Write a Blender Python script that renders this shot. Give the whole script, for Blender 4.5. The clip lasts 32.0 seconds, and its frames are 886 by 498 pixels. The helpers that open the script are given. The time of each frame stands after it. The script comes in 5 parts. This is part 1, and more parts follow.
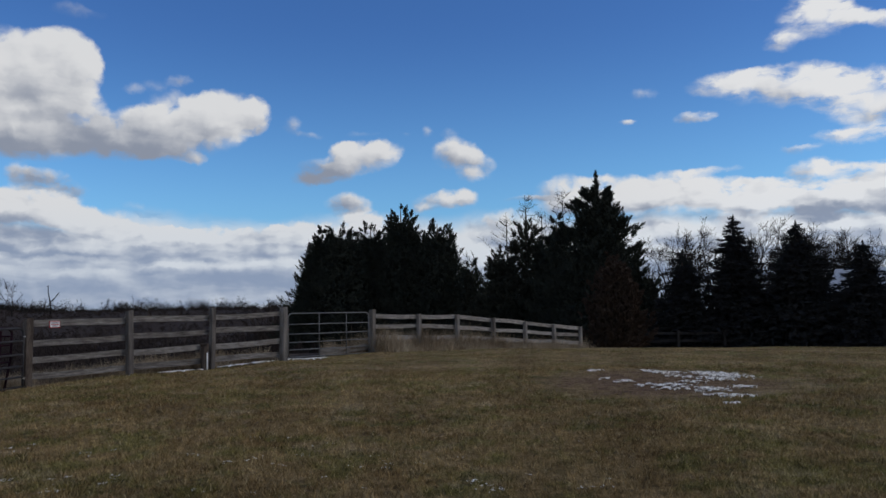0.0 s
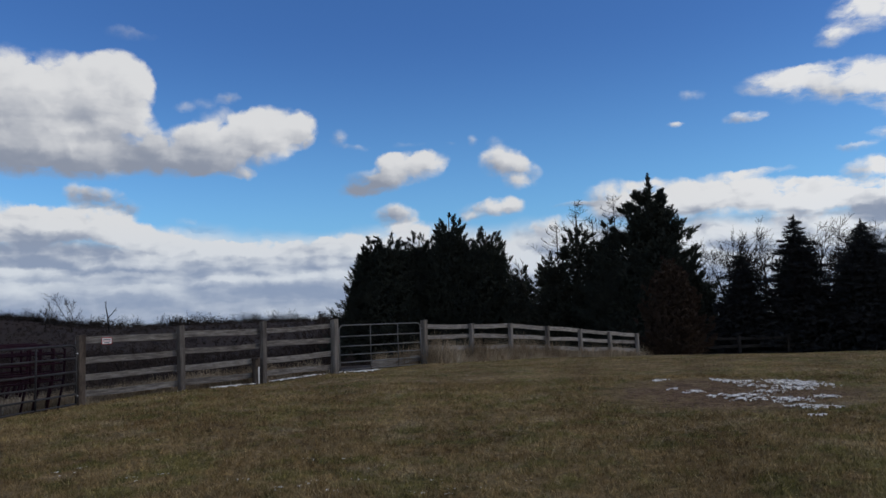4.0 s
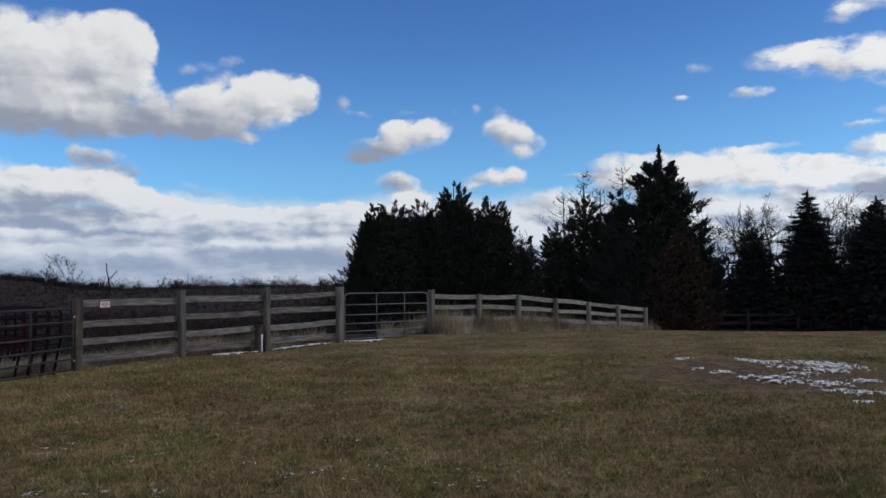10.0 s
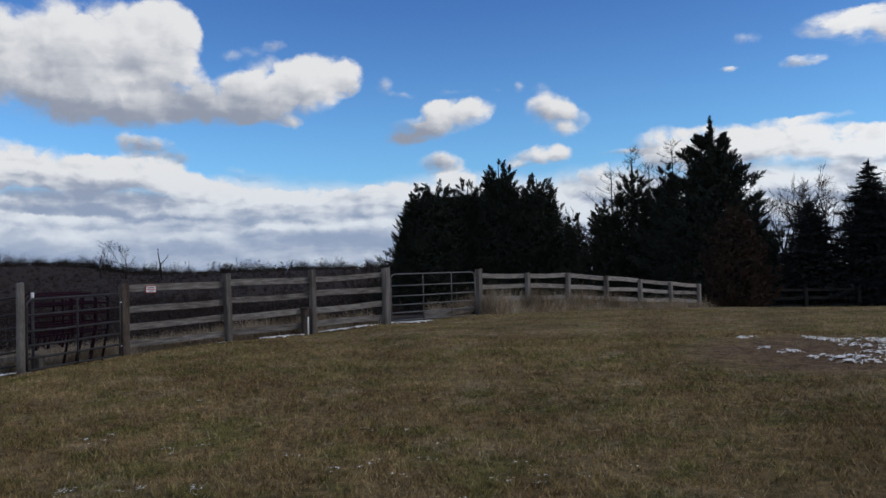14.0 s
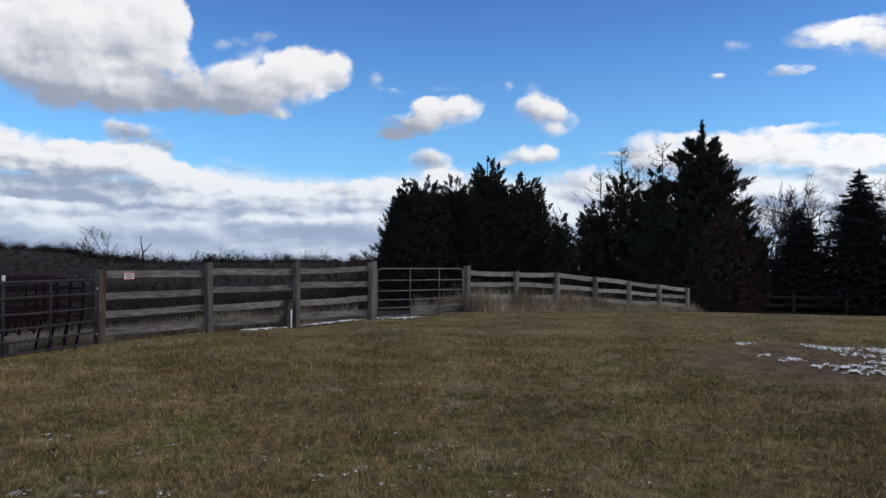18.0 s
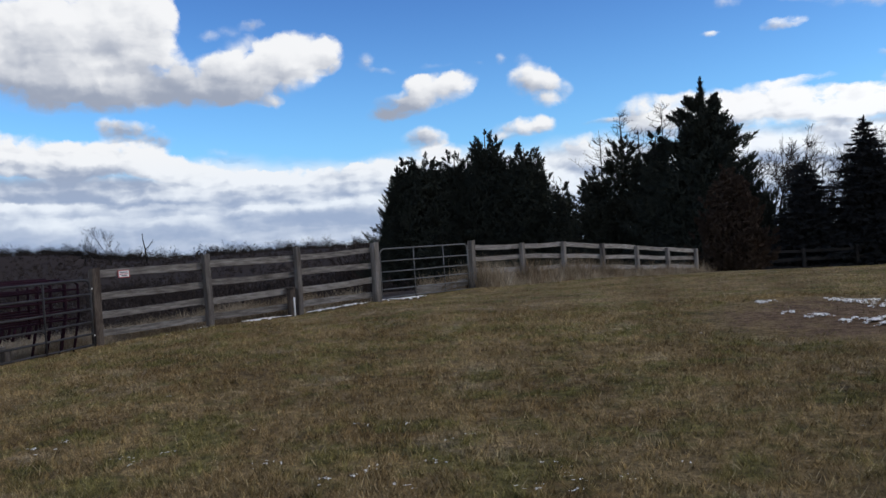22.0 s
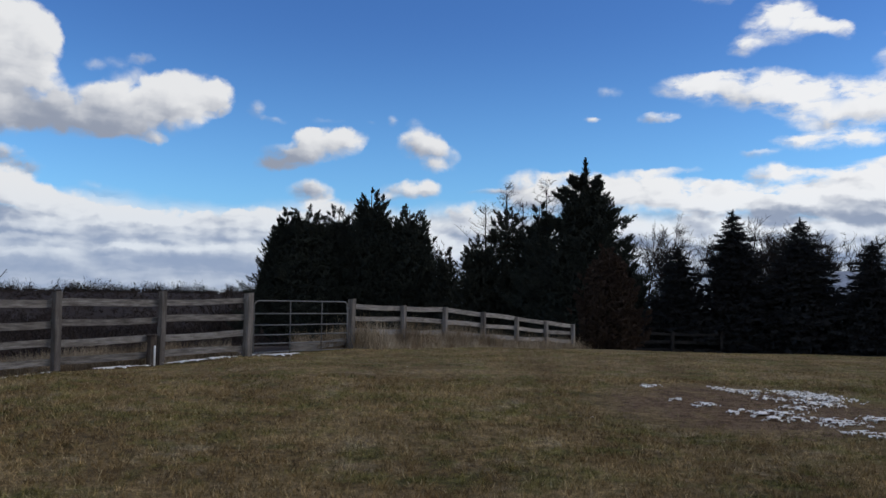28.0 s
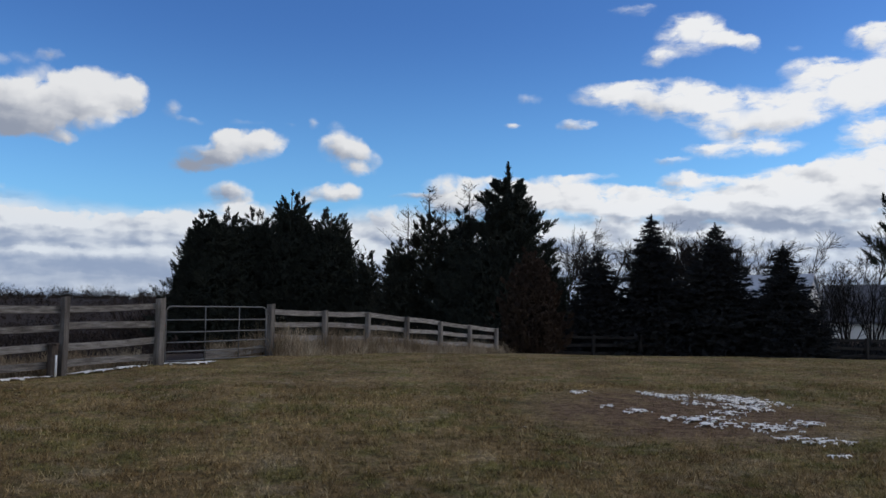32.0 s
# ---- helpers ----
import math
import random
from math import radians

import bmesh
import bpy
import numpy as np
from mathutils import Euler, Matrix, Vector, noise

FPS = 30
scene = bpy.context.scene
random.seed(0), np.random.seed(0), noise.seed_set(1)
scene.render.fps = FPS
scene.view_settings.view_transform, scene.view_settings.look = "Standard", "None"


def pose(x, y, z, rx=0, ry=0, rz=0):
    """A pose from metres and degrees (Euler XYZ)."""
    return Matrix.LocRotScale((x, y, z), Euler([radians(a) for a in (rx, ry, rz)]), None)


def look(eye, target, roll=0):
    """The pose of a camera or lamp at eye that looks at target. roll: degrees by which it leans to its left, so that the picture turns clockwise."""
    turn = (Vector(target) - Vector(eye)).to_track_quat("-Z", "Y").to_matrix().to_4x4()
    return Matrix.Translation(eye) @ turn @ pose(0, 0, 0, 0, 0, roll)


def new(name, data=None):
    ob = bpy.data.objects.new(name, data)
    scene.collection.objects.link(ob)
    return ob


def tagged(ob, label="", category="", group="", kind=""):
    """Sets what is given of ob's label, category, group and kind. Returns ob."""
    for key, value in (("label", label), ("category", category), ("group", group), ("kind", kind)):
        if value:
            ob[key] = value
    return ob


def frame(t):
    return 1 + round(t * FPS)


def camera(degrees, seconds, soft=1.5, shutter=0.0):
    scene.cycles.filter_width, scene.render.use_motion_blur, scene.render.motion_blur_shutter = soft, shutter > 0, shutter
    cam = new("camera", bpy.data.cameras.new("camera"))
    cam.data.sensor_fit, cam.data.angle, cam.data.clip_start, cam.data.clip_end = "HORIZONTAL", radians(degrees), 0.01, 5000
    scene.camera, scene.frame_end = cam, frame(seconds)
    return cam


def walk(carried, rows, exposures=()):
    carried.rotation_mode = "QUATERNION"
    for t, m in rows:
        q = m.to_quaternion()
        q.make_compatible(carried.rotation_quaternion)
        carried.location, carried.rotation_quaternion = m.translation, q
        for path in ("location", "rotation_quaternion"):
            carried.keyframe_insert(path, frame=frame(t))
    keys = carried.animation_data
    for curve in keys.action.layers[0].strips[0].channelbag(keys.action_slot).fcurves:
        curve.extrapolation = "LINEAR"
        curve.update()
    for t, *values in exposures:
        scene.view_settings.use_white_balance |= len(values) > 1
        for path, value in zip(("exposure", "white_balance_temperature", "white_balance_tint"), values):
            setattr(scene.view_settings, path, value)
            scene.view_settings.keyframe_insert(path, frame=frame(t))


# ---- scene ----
cam = camera(57.28, 32.0, 1.5)
PATH = [
    (0, (0.0, -0.0, 1.552), (0.015, 9.967, 2.362), -1.06),
    (0.5, (-0.012, 0.066, 1.563), (0.015, 10.043, 2.245), -1.53),
    (1, (-0.03, 0.129, 1.574), (0.047, 10.108, 2.219), -1.79),
    (1.5, (-0.052, 0.189, 1.578), (-0.008, 10.165, 2.265), -1.91),
    (2, (-0.074, 0.253, 1.579), (-0.053, 10.219, 2.404), -1.95),
    (2.5, (-0.091, 0.321, 1.574), (-0.186, 10.271, 2.562), -1.91),
    (3, (-0.109, 0.386, 1.56), (-0.32, 10.32, 2.688), -1.69),
    (3.5, (-0.118, 0.473, 1.565), (-0.565, 10.41, 2.587), -2.23),
    (4, (-0.123, 0.577, 1.581), (-0.692, 10.517, 2.515), -2.07),
    (4.5, (-0.136, 0.666, 1.598), (-0.739, 10.617, 2.38), -2.31),
    (6.5, (-0.238, 0.901, 1.623), (-1.177, 10.824, 2.427), -2.32),
    (7, (-0.273, 0.957, 1.607), (-1.173, 10.879, 2.474), -2.01),
    (7.5, (-0.305, 1.023, 1.602), (-1.14, 10.945, 2.528), -1.71),
    (8, (-0.334, 1.086, 1.601), (-1.077, 11.008, 2.607), -1.17),
    (8.5, (-0.359, 1.152, 1.607), (-1.098, 11.08, 2.548), -0.98),
    (9, (-0.385, 1.211, 1.613), (-1.06, 11.157, 2.395), -0.84),
    (9.5, (-0.404, 1.275, 1.621), (-1.046, 11.234, 2.25), -0.93),
    (10, (-0.427, 1.325, 1.621), (-1.02, 11.292, 2.177), -0.81),
    (10.5, (-0.447, 1.377, 1.617), (-1.068, 11.343, 2.152), -0.87),
    (11, (-0.462, 1.431, 1.611), (-1.13, 11.393, 2.168), -1.03),
    (11.5, (-0.472, 1.495, 1.608), (-1.16, 11.455, 2.185), -1.22),
    (12, (-0.477, 1.564, 1.609), (-1.247, 11.515, 2.226), -1.47),
    (12.5, (-0.482, 1.632, 1.611), (-1.365, 11.575, 2.215), -1.83),
    (13, (-0.487, 1.707, 1.614), (-1.498, 11.64, 2.161), -1.87),
    (13.5, (-0.498, 1.772, 1.618), (-1.604, 11.7, 2.08), -1.67),
    (14, (-0.51, 1.835, 1.62), (-1.663, 11.763, 1.939), -1.74),
    (14.5, (-0.521, 1.9, 1.625), (-1.693, 11.829, 1.834), -1.80),
    (16.5, (-0.588, 2.182, 1.594), (-1.511, 12.139, 1.654), -1.18),
    (17, (-0.62, 2.226, 1.594), (-1.469, 12.188, 1.769), -0.56),
    (17.5, (-0.653, 2.268, 1.587), (-1.504, 12.227, 1.892), 0.04),
    (18, (-0.675, 2.339, 1.593), (-1.646, 12.287, 1.873), 0.02),
    (18.5, (-0.69, 2.419, 1.601), (-1.755, 12.361, 1.75), -0.32),
    (19, (-0.708, 2.495, 1.606), (-1.762, 12.439, 1.598), -0.56),
    (19.5, (-0.725, 2.547, 1.605), (-1.788, 12.49, 1.487), -0.95),
    (20, (-0.735, 2.6, 1.595), (-1.844, 12.537, 1.427), -1.83),
    (20.5, (-0.739, 2.668, 1.583), (-1.849, 12.605, 1.439), -2.60),
    (21, (-0.739, 2.743, 1.576), (-1.78, 12.688, 1.502), -3.03),
    (21.5, (-0.74, 2.81, 1.564), (-1.749, 12.759, 1.611), -3.20),
    (22, (-0.735, 2.9, 1.567), (-1.75, 12.848, 1.571), -3.79),
    (22.5, (-0.731, 2.983, 1.581), (-1.628, 12.942, 1.528), -3.62),
    (23, (-0.733, 3.044, 1.592), (-1.411, 13.021, 1.615), -2.99),
    (23.5, (-0.745, 3.09, 1.603), (-1.295, 13.075, 1.695), -2.52),
    (24, (-0.759, 3.137, 1.603), (-1.245, 13.123, 1.769), -1.87),
    (24.5, (-0.773, 3.195, 1.601), (-1.207, 13.184, 1.795), -1.32),
    (25, (-0.796, 3.245, 1.596), (-1.117, 13.237, 1.804), -0.90),
    (25.5, (-0.816, 3.299, 1.596), (-1.026, 13.293, 1.855), -0.58),
    (27.5, (-0.888, 3.587, 1.605), (-0.612, 13.558, 2.322), 0.84),
    (28, (-0.908, 3.638, 1.61), (-0.418, 13.601, 2.308), 0.72),
    (28.5, (-0.921, 3.698, 1.627), (-0.234, 13.653, 2.278), 0.50),
    (29, (-0.936, 3.746, 1.631), (-0.041, 13.685, 2.28), 0.49),
    (29.5, (-0.942, 3.804, 1.637), (0.081, 13.729, 2.296), 0.36),
    (30, (-0.944, 3.861, 1.629), (0.19, 13.773, 2.308), 0.19),
    (30.5, (-0.948, 3.927, 1.617), (0.298, 13.821, 2.367), 0.28),
    (31, (-0.95, 3.994, 1.61), (0.402, 13.868, 2.436), 0.50),
    (31.5, (-0.945, 4.066, 1.614), (0.428, 13.94, 2.41), 0.30),
    (32, (-0.938, 4.149, 1.629), (0.514, 14.014, 2.386), 0.44),
]
EXPOSURES = [(0, -0.26), (2, -0.19), (4, -0.24), (7, -0.07), (8, -0.05), (10, -0.11), (14, -0.10), (17, 0.11), (19, 0.12), (21, 0.18), (23, 0.14), (25, 0.13), (28, -0.05), (29, -0.08), (30, -0.05), (31, -0.03), (32, -0.08)]
walk(cam, [(t, look(eye, target, roll)) for t, eye, target, roll in PATH], EXPOSURES)

# ---- sky and light ----
SUN_EL, SUN_AZ = 27.0, 88.0          # degrees; azimuth from +y towards +x
world = bpy.data.worlds.new("sky")
scene.world = world
world.use_nodes = True
wt = world.node_tree
wt.nodes.clear()


def wmath(op, a, b=None, c=None, clamp=False):
    n = wt.nodes.new("ShaderNodeMath")
    n.operation, n.use_clamp = op, clamp
    for slot, v in zip(n.inputs, (a, b, c)):
        if v is None:
            continue
        if isinstance(v, (int, float)):
            slot.default_value = v
        else:
            wt.links.new(v, slot)
    return n.outputs[0]


def wvec(op, a, b=None, c=None):
    n = wt.nodes.new("ShaderNodeVectorMath")
    n.operation = op
    for slot, v in zip(n.inputs, (a, b, c)):
        if v is None:
            continue
        if isinstance(v, (tuple, list)):
            slot.default_value = v
        else:
            wt.links.new(v, slot)
    return n


def wramp(value, lo, hi, a=0.0, b=1.0):
    n = wt.nodes.new("ShaderNodeMapRange")
    n.interpolation_type = "SMOOTHSTEP"
    wt.links.new(value, n.inputs[0])
    for k, v in zip((1, 2, 3, 4), (lo, hi, a, b)):
        n.inputs[k].default_value = v
    return n.outputs[0]


def wnoise(vec, scale, detail=6.0, rough=0.55):
    n = wt.nodes.new("ShaderNodeTexNoise")
    wt.links.new(vec, n.inputs["Vector"])
    n.inputs["Scale"].default_value, n.inputs["Detail"].default_value, n.inputs["Roughness"].default_value = scale, detail, rough
    return n


def wmix(fac, a, b):
    n = wt.nodes.new("ShaderNodeMix")
    n.data_type = "RGBA"
    wt.links.new(fac, n.inputs[0])
    for slot, v in ((n.inputs[6], a), (n.inputs[7], b)):
        if isinstance(v, tuple):
            slot.default_value = (*v, 1)
        else:
            wt.links.new(v, slot)
    return n.outputs[2]


sky = wt.nodes.new("ShaderNodeTexSky")
sky.sky_type, sky.sun_disc = "NISHITA", False
sky.sun_elevation, sky.sun_rotation = radians(SUN_EL), radians(SUN_AZ)
sky.air_density, sky.dust_density, sky.ozone_density = 1.0, 0.3, 3.0

# direction as (azimuth, elevation) in tens of degrees
way = wt.nodes.new("ShaderNodeTexCoord").outputs["Generated"]
axes = wt.nodes.new("ShaderNodeSeparateXYZ")
wt.links.new(way, axes.inputs[0])
azim = wmath("MULTIPLY", wmath("ARCTAN2", axes.outputs[0], axes.outputs[1]), 18 / math.pi)
elev = wmath("MULTIPLY", wmath("ARCSINE", axes.outputs[2]), 18 / math.pi)
flat = wt.nodes.new("ShaderNodeCombineXYZ")
wt.links.new(azim, flat.inputs[0])
wt.links.new(elev, flat.inputs[1])
wob = wvec("SUBTRACT", wnoise(flat.outputs[0], 5.5, 7.0, 0.62).outputs["Color"], (0.5, 0.5, 0.5)).outputs[0]
here = wvec("MULTIPLY_ADD", wob, (0.13, 0.10, 0.0), flat.outputs[0]).outputs[0]
cloud_sum, cloud_side, cloud_tone, puffs = None, None, None, 0


def wcells(vec, scale, detail=2.0):
    """Rounded billows: distance to the nearest of scattered centres, at several sizes."""
    n = wt.nodes.new("ShaderNodeTexVoronoi")
    n.voronoi_dimensions, n.normalize = "2D", True
    wt.links.new(vec, n.inputs["Vector"])
    n.inputs["Scale"].default_value, n.inputs["Detail"].default_value, n.inputs["Roughness"].default_value = scale, detail, 0.5
    return n.outputs["Distance"]


def puff(az, el, rx, ry, weight=1.0, tone=0.0):
    """One billow of cloud, centred at that azimuth and elevation with those half sizes, in degrees; tone: whiter or greyer than the rest."""
    global cloud_sum, cloud_side, cloud_tone, here, puffs
    puffs += 1
    if puffs % 4 == 0:
        # keeps the long chain of nodes in order
        here = wvec("MULTIPLY_ADD", cloud_side, (1e-7, 1e-7, 0.0), here).outputs[0]
    sx, sy = 10 / rx, 10 / ry
    d = wvec("MULTIPLY_ADD", here, (sx, sy, 0), (-az / 10 * sx, -el / 10 * sy, 0))
    w = wmath("MULTIPLY_ADD", wvec("LENGTH", d.outputs[0]).outputs["Value"], -1.15 * weight, 1.15 * weight, clamp=True)
    w = wmath("MINIMUM", w, weight)
    if cloud_sum is None:
        cloud_sum = w
        cloud_tone = wmath("MULTIPLY", w, tone)
        cloud_side = wvec("MULTIPLY", d.outputs[0], w).outputs[0]
    else:
        cloud_sum = wmath("ADD", cloud_sum, w)
        if tone:
            cloud_tone = wmath("MULTIPLY_ADD", w, tone, cloud_tone)
        cloud_side = wvec("MULTIPLY_ADD", d.outputs[0], w, cloud_side).outputs[0]


# tall cumulus over the field
puff(-36.2, 14.0, 3.8, 3.9, 1.0, 0)
puff(-32.2, 14.0, 4.9, 4.4, 1.0, 0)
puff(-29.3, 14.5, 4.3, 4.4, 1, 0.05)
puff(-26.2, 16.0, 3.7, 2.7, 1, 0.1)
puff(-25.2, 17.2, 2.1, 1.7, 1, 0.25)
puff(-24.2, 16.0, 1.6, 1.4, 0.8, 0.15)
puff(-25.4, 13.6, 3.1, 2.5, 1.0, 0)
puff(-29.3, 12.0, 5.1, 2.2, 1, -0.15)
puff(-26.5, 11.4, 3.2, 1.5, 1, -0.1)
puff(-23.4, 12.1, 2.6, 1.3, 0.6, -0.2)
# its neighbour
puff(-15.1, 13.8, 3.6, 1.9, 1, 0.2)
puff(-17.4, 13.0, 4.5, 2.4, 1, 0.05)
puff(-20.1, 12.5, 3.9, 1.9, 1, 0.05)
puff(-13.1, 13.8, 1.5, 1.5, 1, 0.2)
puff(-22.3, 11.4, 4.1, 1.2, 0.85, -0.45)
puff(-18.9, 11.2, 2.6, 0.9, 0.8, -0.35)
puff(-16.9, 10.9, 0.9, 0.5, 0.6, 0)
puff(-19.7, 15.4, 2.5, 0.8, 0.20, 0)
puff(-18.0, 15.9, 1.2, 0.6, 0.32, 0)
puff(-21.0, 15.1, 0.9, 0.5, 0.22, 0)
puff(-24.6, 19.7, 2.5, 0.8, 0.26, -0.2)
puff(-32.0, 18.2, 1.7, 0.8, 0.14, 0)
puff(-27.9, 9.4, 1.1, 0.8, 0.5, -0.1)
puff(-26.2, 8.9, 2.1, 1.1, 0.7, -0.25)
puff(-24.6, 8.3, 1.6, 0.8, 0.6, -0.15)
puff(-28.5, 7.9, 3.7, 0.9, 0.6, -0.35)
puff(-20.8, 7.4, 1.9, 0.7, 0.22, -0.2)
# small ones over the cedars
puff(-10.4, 13.2, 0.9, 1.0, 0.4, 0)
puff(-9.1, 12.6, 1.5, 0.4, 0.25, 0)
puff(-5.7, 12.7, 2.9, 0.5, 0.14, 0)
puff(-5.4, 11.1, 2.8, 1.3, 1, 0.1)
puff(-6.9, 11.4, 1.2, 1.0, 0.9, 0.25)
puff(-7.8, 10.2, 2.8, 1.1, 0.9, -0.35)
puff(-9.2, 9.6, 2.0, 0.7, 0.6, -0.5)
puff(-3.9, 11.6, 1.6, 0.9, 0.7, 0.1)
puff(-6.6, 7.9, 2.0, 0.9, 0.8, -0.1)
puff(1.1, 11.2, 2.1, 1.4, 0.8, 0.1)
puff(2.7, 10.7, 1.6, 1.1, 0.38, 0)
puff(3.5, 10.1, 0.9, 1.0, 0.26, 0)
puff(2.1, 9.8, 1.2, 0.7, 0.7, 0.1)
puff(0.7, 12.7, 1.1, 0.6, 0.26, 0)
puff(-0.8, 12.9, 0.6, 0.6, 0.32, 0)
puff(-2.6, 12.7, 0.9, 0.4, 0.22, 0)
puff(1.1, 8.2, 1.9, 0.9, 1, 0.15)
puff(-0.5, 8.0, 2.3, 0.8, 0.5, -0.35)
puff(-1.6, 7.5, 1.4, 0.5, 0.3, 0)
# bank along the western horizon
puff(-36.3, 7.6, 4.4, 2.2, 1, 0.1)
puff(-32.7, 7.2, 4.4, 1.9, 1, 0.15)
puff(-30.1, 6.9, 3.4, 1.8, 1, 0.1)
puff(-26.8, 6.8, 4.2, 1.6, 1, 0.15)
puff(-23.5, 6.1, 3.4, 1.5, 1, 0.2)
puff(-20.4, 5.3, 4.5, 1.5, 1, 0.2)
puff(-16.3, 5.2, 4.7, 1.4, 1, 0.2)
puff(-12.4, 5.2, 4.4, 1.4, 1, 0.2)
puff(-9.6, 5.5, 3.5, 1.6, 1, 0.25)
puff(-6.0, 6.1, 2.8, 1.8, 1, 0.2)
puff(-30.7, 5.3, 5.6, 0.9, 0.8, -0.28)
puff(-25.1, 4.8, 6.1, 0.9, 0.8, -0.25)
puff(-18.2, 4.3, 6.6, 0.8, 0.7, -0.2)
puff(-12.4, 2.8, 5.9, 0.8, 0.9, -0.7)
puff(-30.7, 4.1, 4.5, 0.6, 0.6, 0.2)
puff(-24.0, 3.8, 4.6, 0.5, 0.6, 0.15)
puff(-17.8, 3.4, 4.0, 0.5, 0.6, 0.1)
# bright broken group to the east
puff(25.7, 18.5, 2.8, 1.8, 1.0, 0.2)
puff(23.4, 17.2, 1.5, 0.9, 0.6, 0.1)
puff(28.1, 17.9, 1.7, 0.8, 0.7, 0.2)
puff(29.5, 17.4, 0.9, 0.8, 0.6, 0.2)
puff(21.8, 20.4, 2.3, 0.6, 0.4, 0)
puff(20.1, 14.9, 3.4, 1.1, 0.8, 0.15)
puff(23.6, 14.5, 4.9, 1.6, 0.9, 0.15)
puff(27.7, 13.6, 4.9, 1.6, 0.9, 0.15)
puff(29.4, 12.2, 4.6, 1.2, 0.85, 0.05)
puff(31.9, 12.9, 2.8, 1.4, 0.75, 0.1)
puff(34.6, 14.1, 4.3, 2.1, 0.85, 0.25)
puff(33.3, 15.6, 2.8, 0.9, 0.7, 0.2)
puff(36.8, 17.0, 2.1, 1.1, 1, 0.3)
puff(37.1, 14.1, 3.3, 2.4, 0.9, 0.2)
puff(29.0, 10.8, 4.4, 0.8, 0.8, 0.1)
puff(26.2, 11.0, 1.7, 0.4, 0.4, 0)
puff(36.4, 11.3, 2.6, 1.3, 0.85, 0.15)
puff(17.8, 12.9, 1.9, 0.5, 0.75, 0)
puff(14.4, 14.8, 1.5, 0.6, 0.32, 0)
puff(13.2, 13.0, 0.9, 0.3, 0.4, 0)
puff(24.2, 10.2, 2.0, 0.4, 0.42, 0)
puff(32.1, 16.9, 1.0, 0.4, 0.25, 0)
# bank along the eastern horizon
puff(29.3, 8.5, 4.2, 0.8, 0.9, 0.2)
puff(33.1, 9.1, 4.3, 0.8, 0.9, 0.2)
puff(36.7, 9.8, 3.7, 0.9, 0.9, 0.2)
puff(18.0, 9.3, 3.7, 0.4, 0.5, 0)
puff(6.8, 8.1, 3.1, 0.3, 0.45, 0)
puff(11.0, 9.1, 2.1, 0.6, 0.5, 0.1)
puff(25.2, 8.8, 2.5, 1.0, 1, 0.2)
puff(22.0, 8.2, 2.2, 0.6, 0.8, 0.1)
puff(4.6, 5.9, 2.8, 1.8, 1, 0.15)
puff(9.0, 7.9, 2.9, 2.0, 1, 0.15)
puff(12.6, 7.6, 4.2, 2.1, 1, 0.15)
puff(15.8, 8.0, 3.9, 1.8, 1, 0.25)
puff(19.3, 7.2, 4.1, 1.8, 1, 0.2)
puff(23.1, 7.0, 3.8, 1.5, 1, 0.1)
puff(27.0, 6.9, 3.8, 1.6, 1, 0.1)
puff(30.4, 7.1, 4.5, 1.6, 1, 0.1)
puff(33.7, 7.6, 4.7, 1.7, 1, 0.15)
puff(37.0, 7.9, 4.4, 2.1, 1, 0.15)
puff(30.8, 6.0, 3.8, 1.9, 1, -0.24)
puff(25.0, 6.1, 1.6, 0.9, 1, -0.36)
puff(26.5, 6.9, 0.9, 0.6, 1, 0.35)
puff(33.0, 7.3, 1.1, 0.6, 1, 0.3)
puff(34.4, 6.1, 3.4, 1.4, 0.9, -0.2)
puff(20.8, 5.0, 6.7, 1.2, 0.9, -0.25)
puff(28.5, 4.0, 9.1, 1.5, 1, -0.6)
puff(36.2, 4.4, 5.1, 1.6, 1, -0.45)
puff(41.0, 16.0, 4.5, 4.0)
puff(43.0, 8.0, 7.0, 6.0)
puff(-42.0, 8.0, 6.0, 6.0)
# low sheets behind the banks
puff(-24.0, 0.8, 28.0, 4.6, 0.9, -0.25)
puff(21.0, 1.0, 22.0, 5.6, 0.9, -0.2)
puff(0.5, 2.2, 6.0, 3.4)
puff(42.0, 2.0, 12.0, 5.0)

grainy = wvec("MULTIPLY", here, (1.0, 1.25, 1.0)).outputs[0]
puffy = wnoise(grainy, 4.2, 11.0, 0.62).outputs["Fac"]
streaky = wnoise(wvec("MULTIPLY", here, (0.85, 2.6, 1.0)).outputs[0], 4.2, 10.0, 0.62).outputs["Fac"]
# streakier towards the east
east = wmath("MULTIPLY", wramp(azim, 1.2, 2.1), 0.8)
fine = wmath("ADD", wmath("MULTIPLY", puffy, wmath("SUBTRACT", 1.0, east)), wmath("MULTIPLY", streaky, east))
shift = wvec("ADD", grainy, (0.10, 0.13, 0.0)).outputs[0]
fine2 = wnoise(shift, 1.9, 4.0, 0.5).outputs["Fac"]
fine3 = wnoise(grainy, 1.9, 4.0, 0.5).outputs["Fac"]
# broken cloud over the rest of the sky, away from the view
rest = wramp(wnoise(way, 2.6, 6.0, 0.6).outputs["Fac"], 0.44, 0.62)
rest = wmath("MULTIPLY", rest, wramp(wmath("ABSOLUTE", azim), 3.9, 5.2))
over = wramp(elev, 2.4, 4.0)
rest = wmath("MAXIMUM", rest, wmath("MULTIPLY", over, wramp(wnoise(way, 3.0, 6.0, 0.6).outputs["Fac"], 0.48, 0.66)))
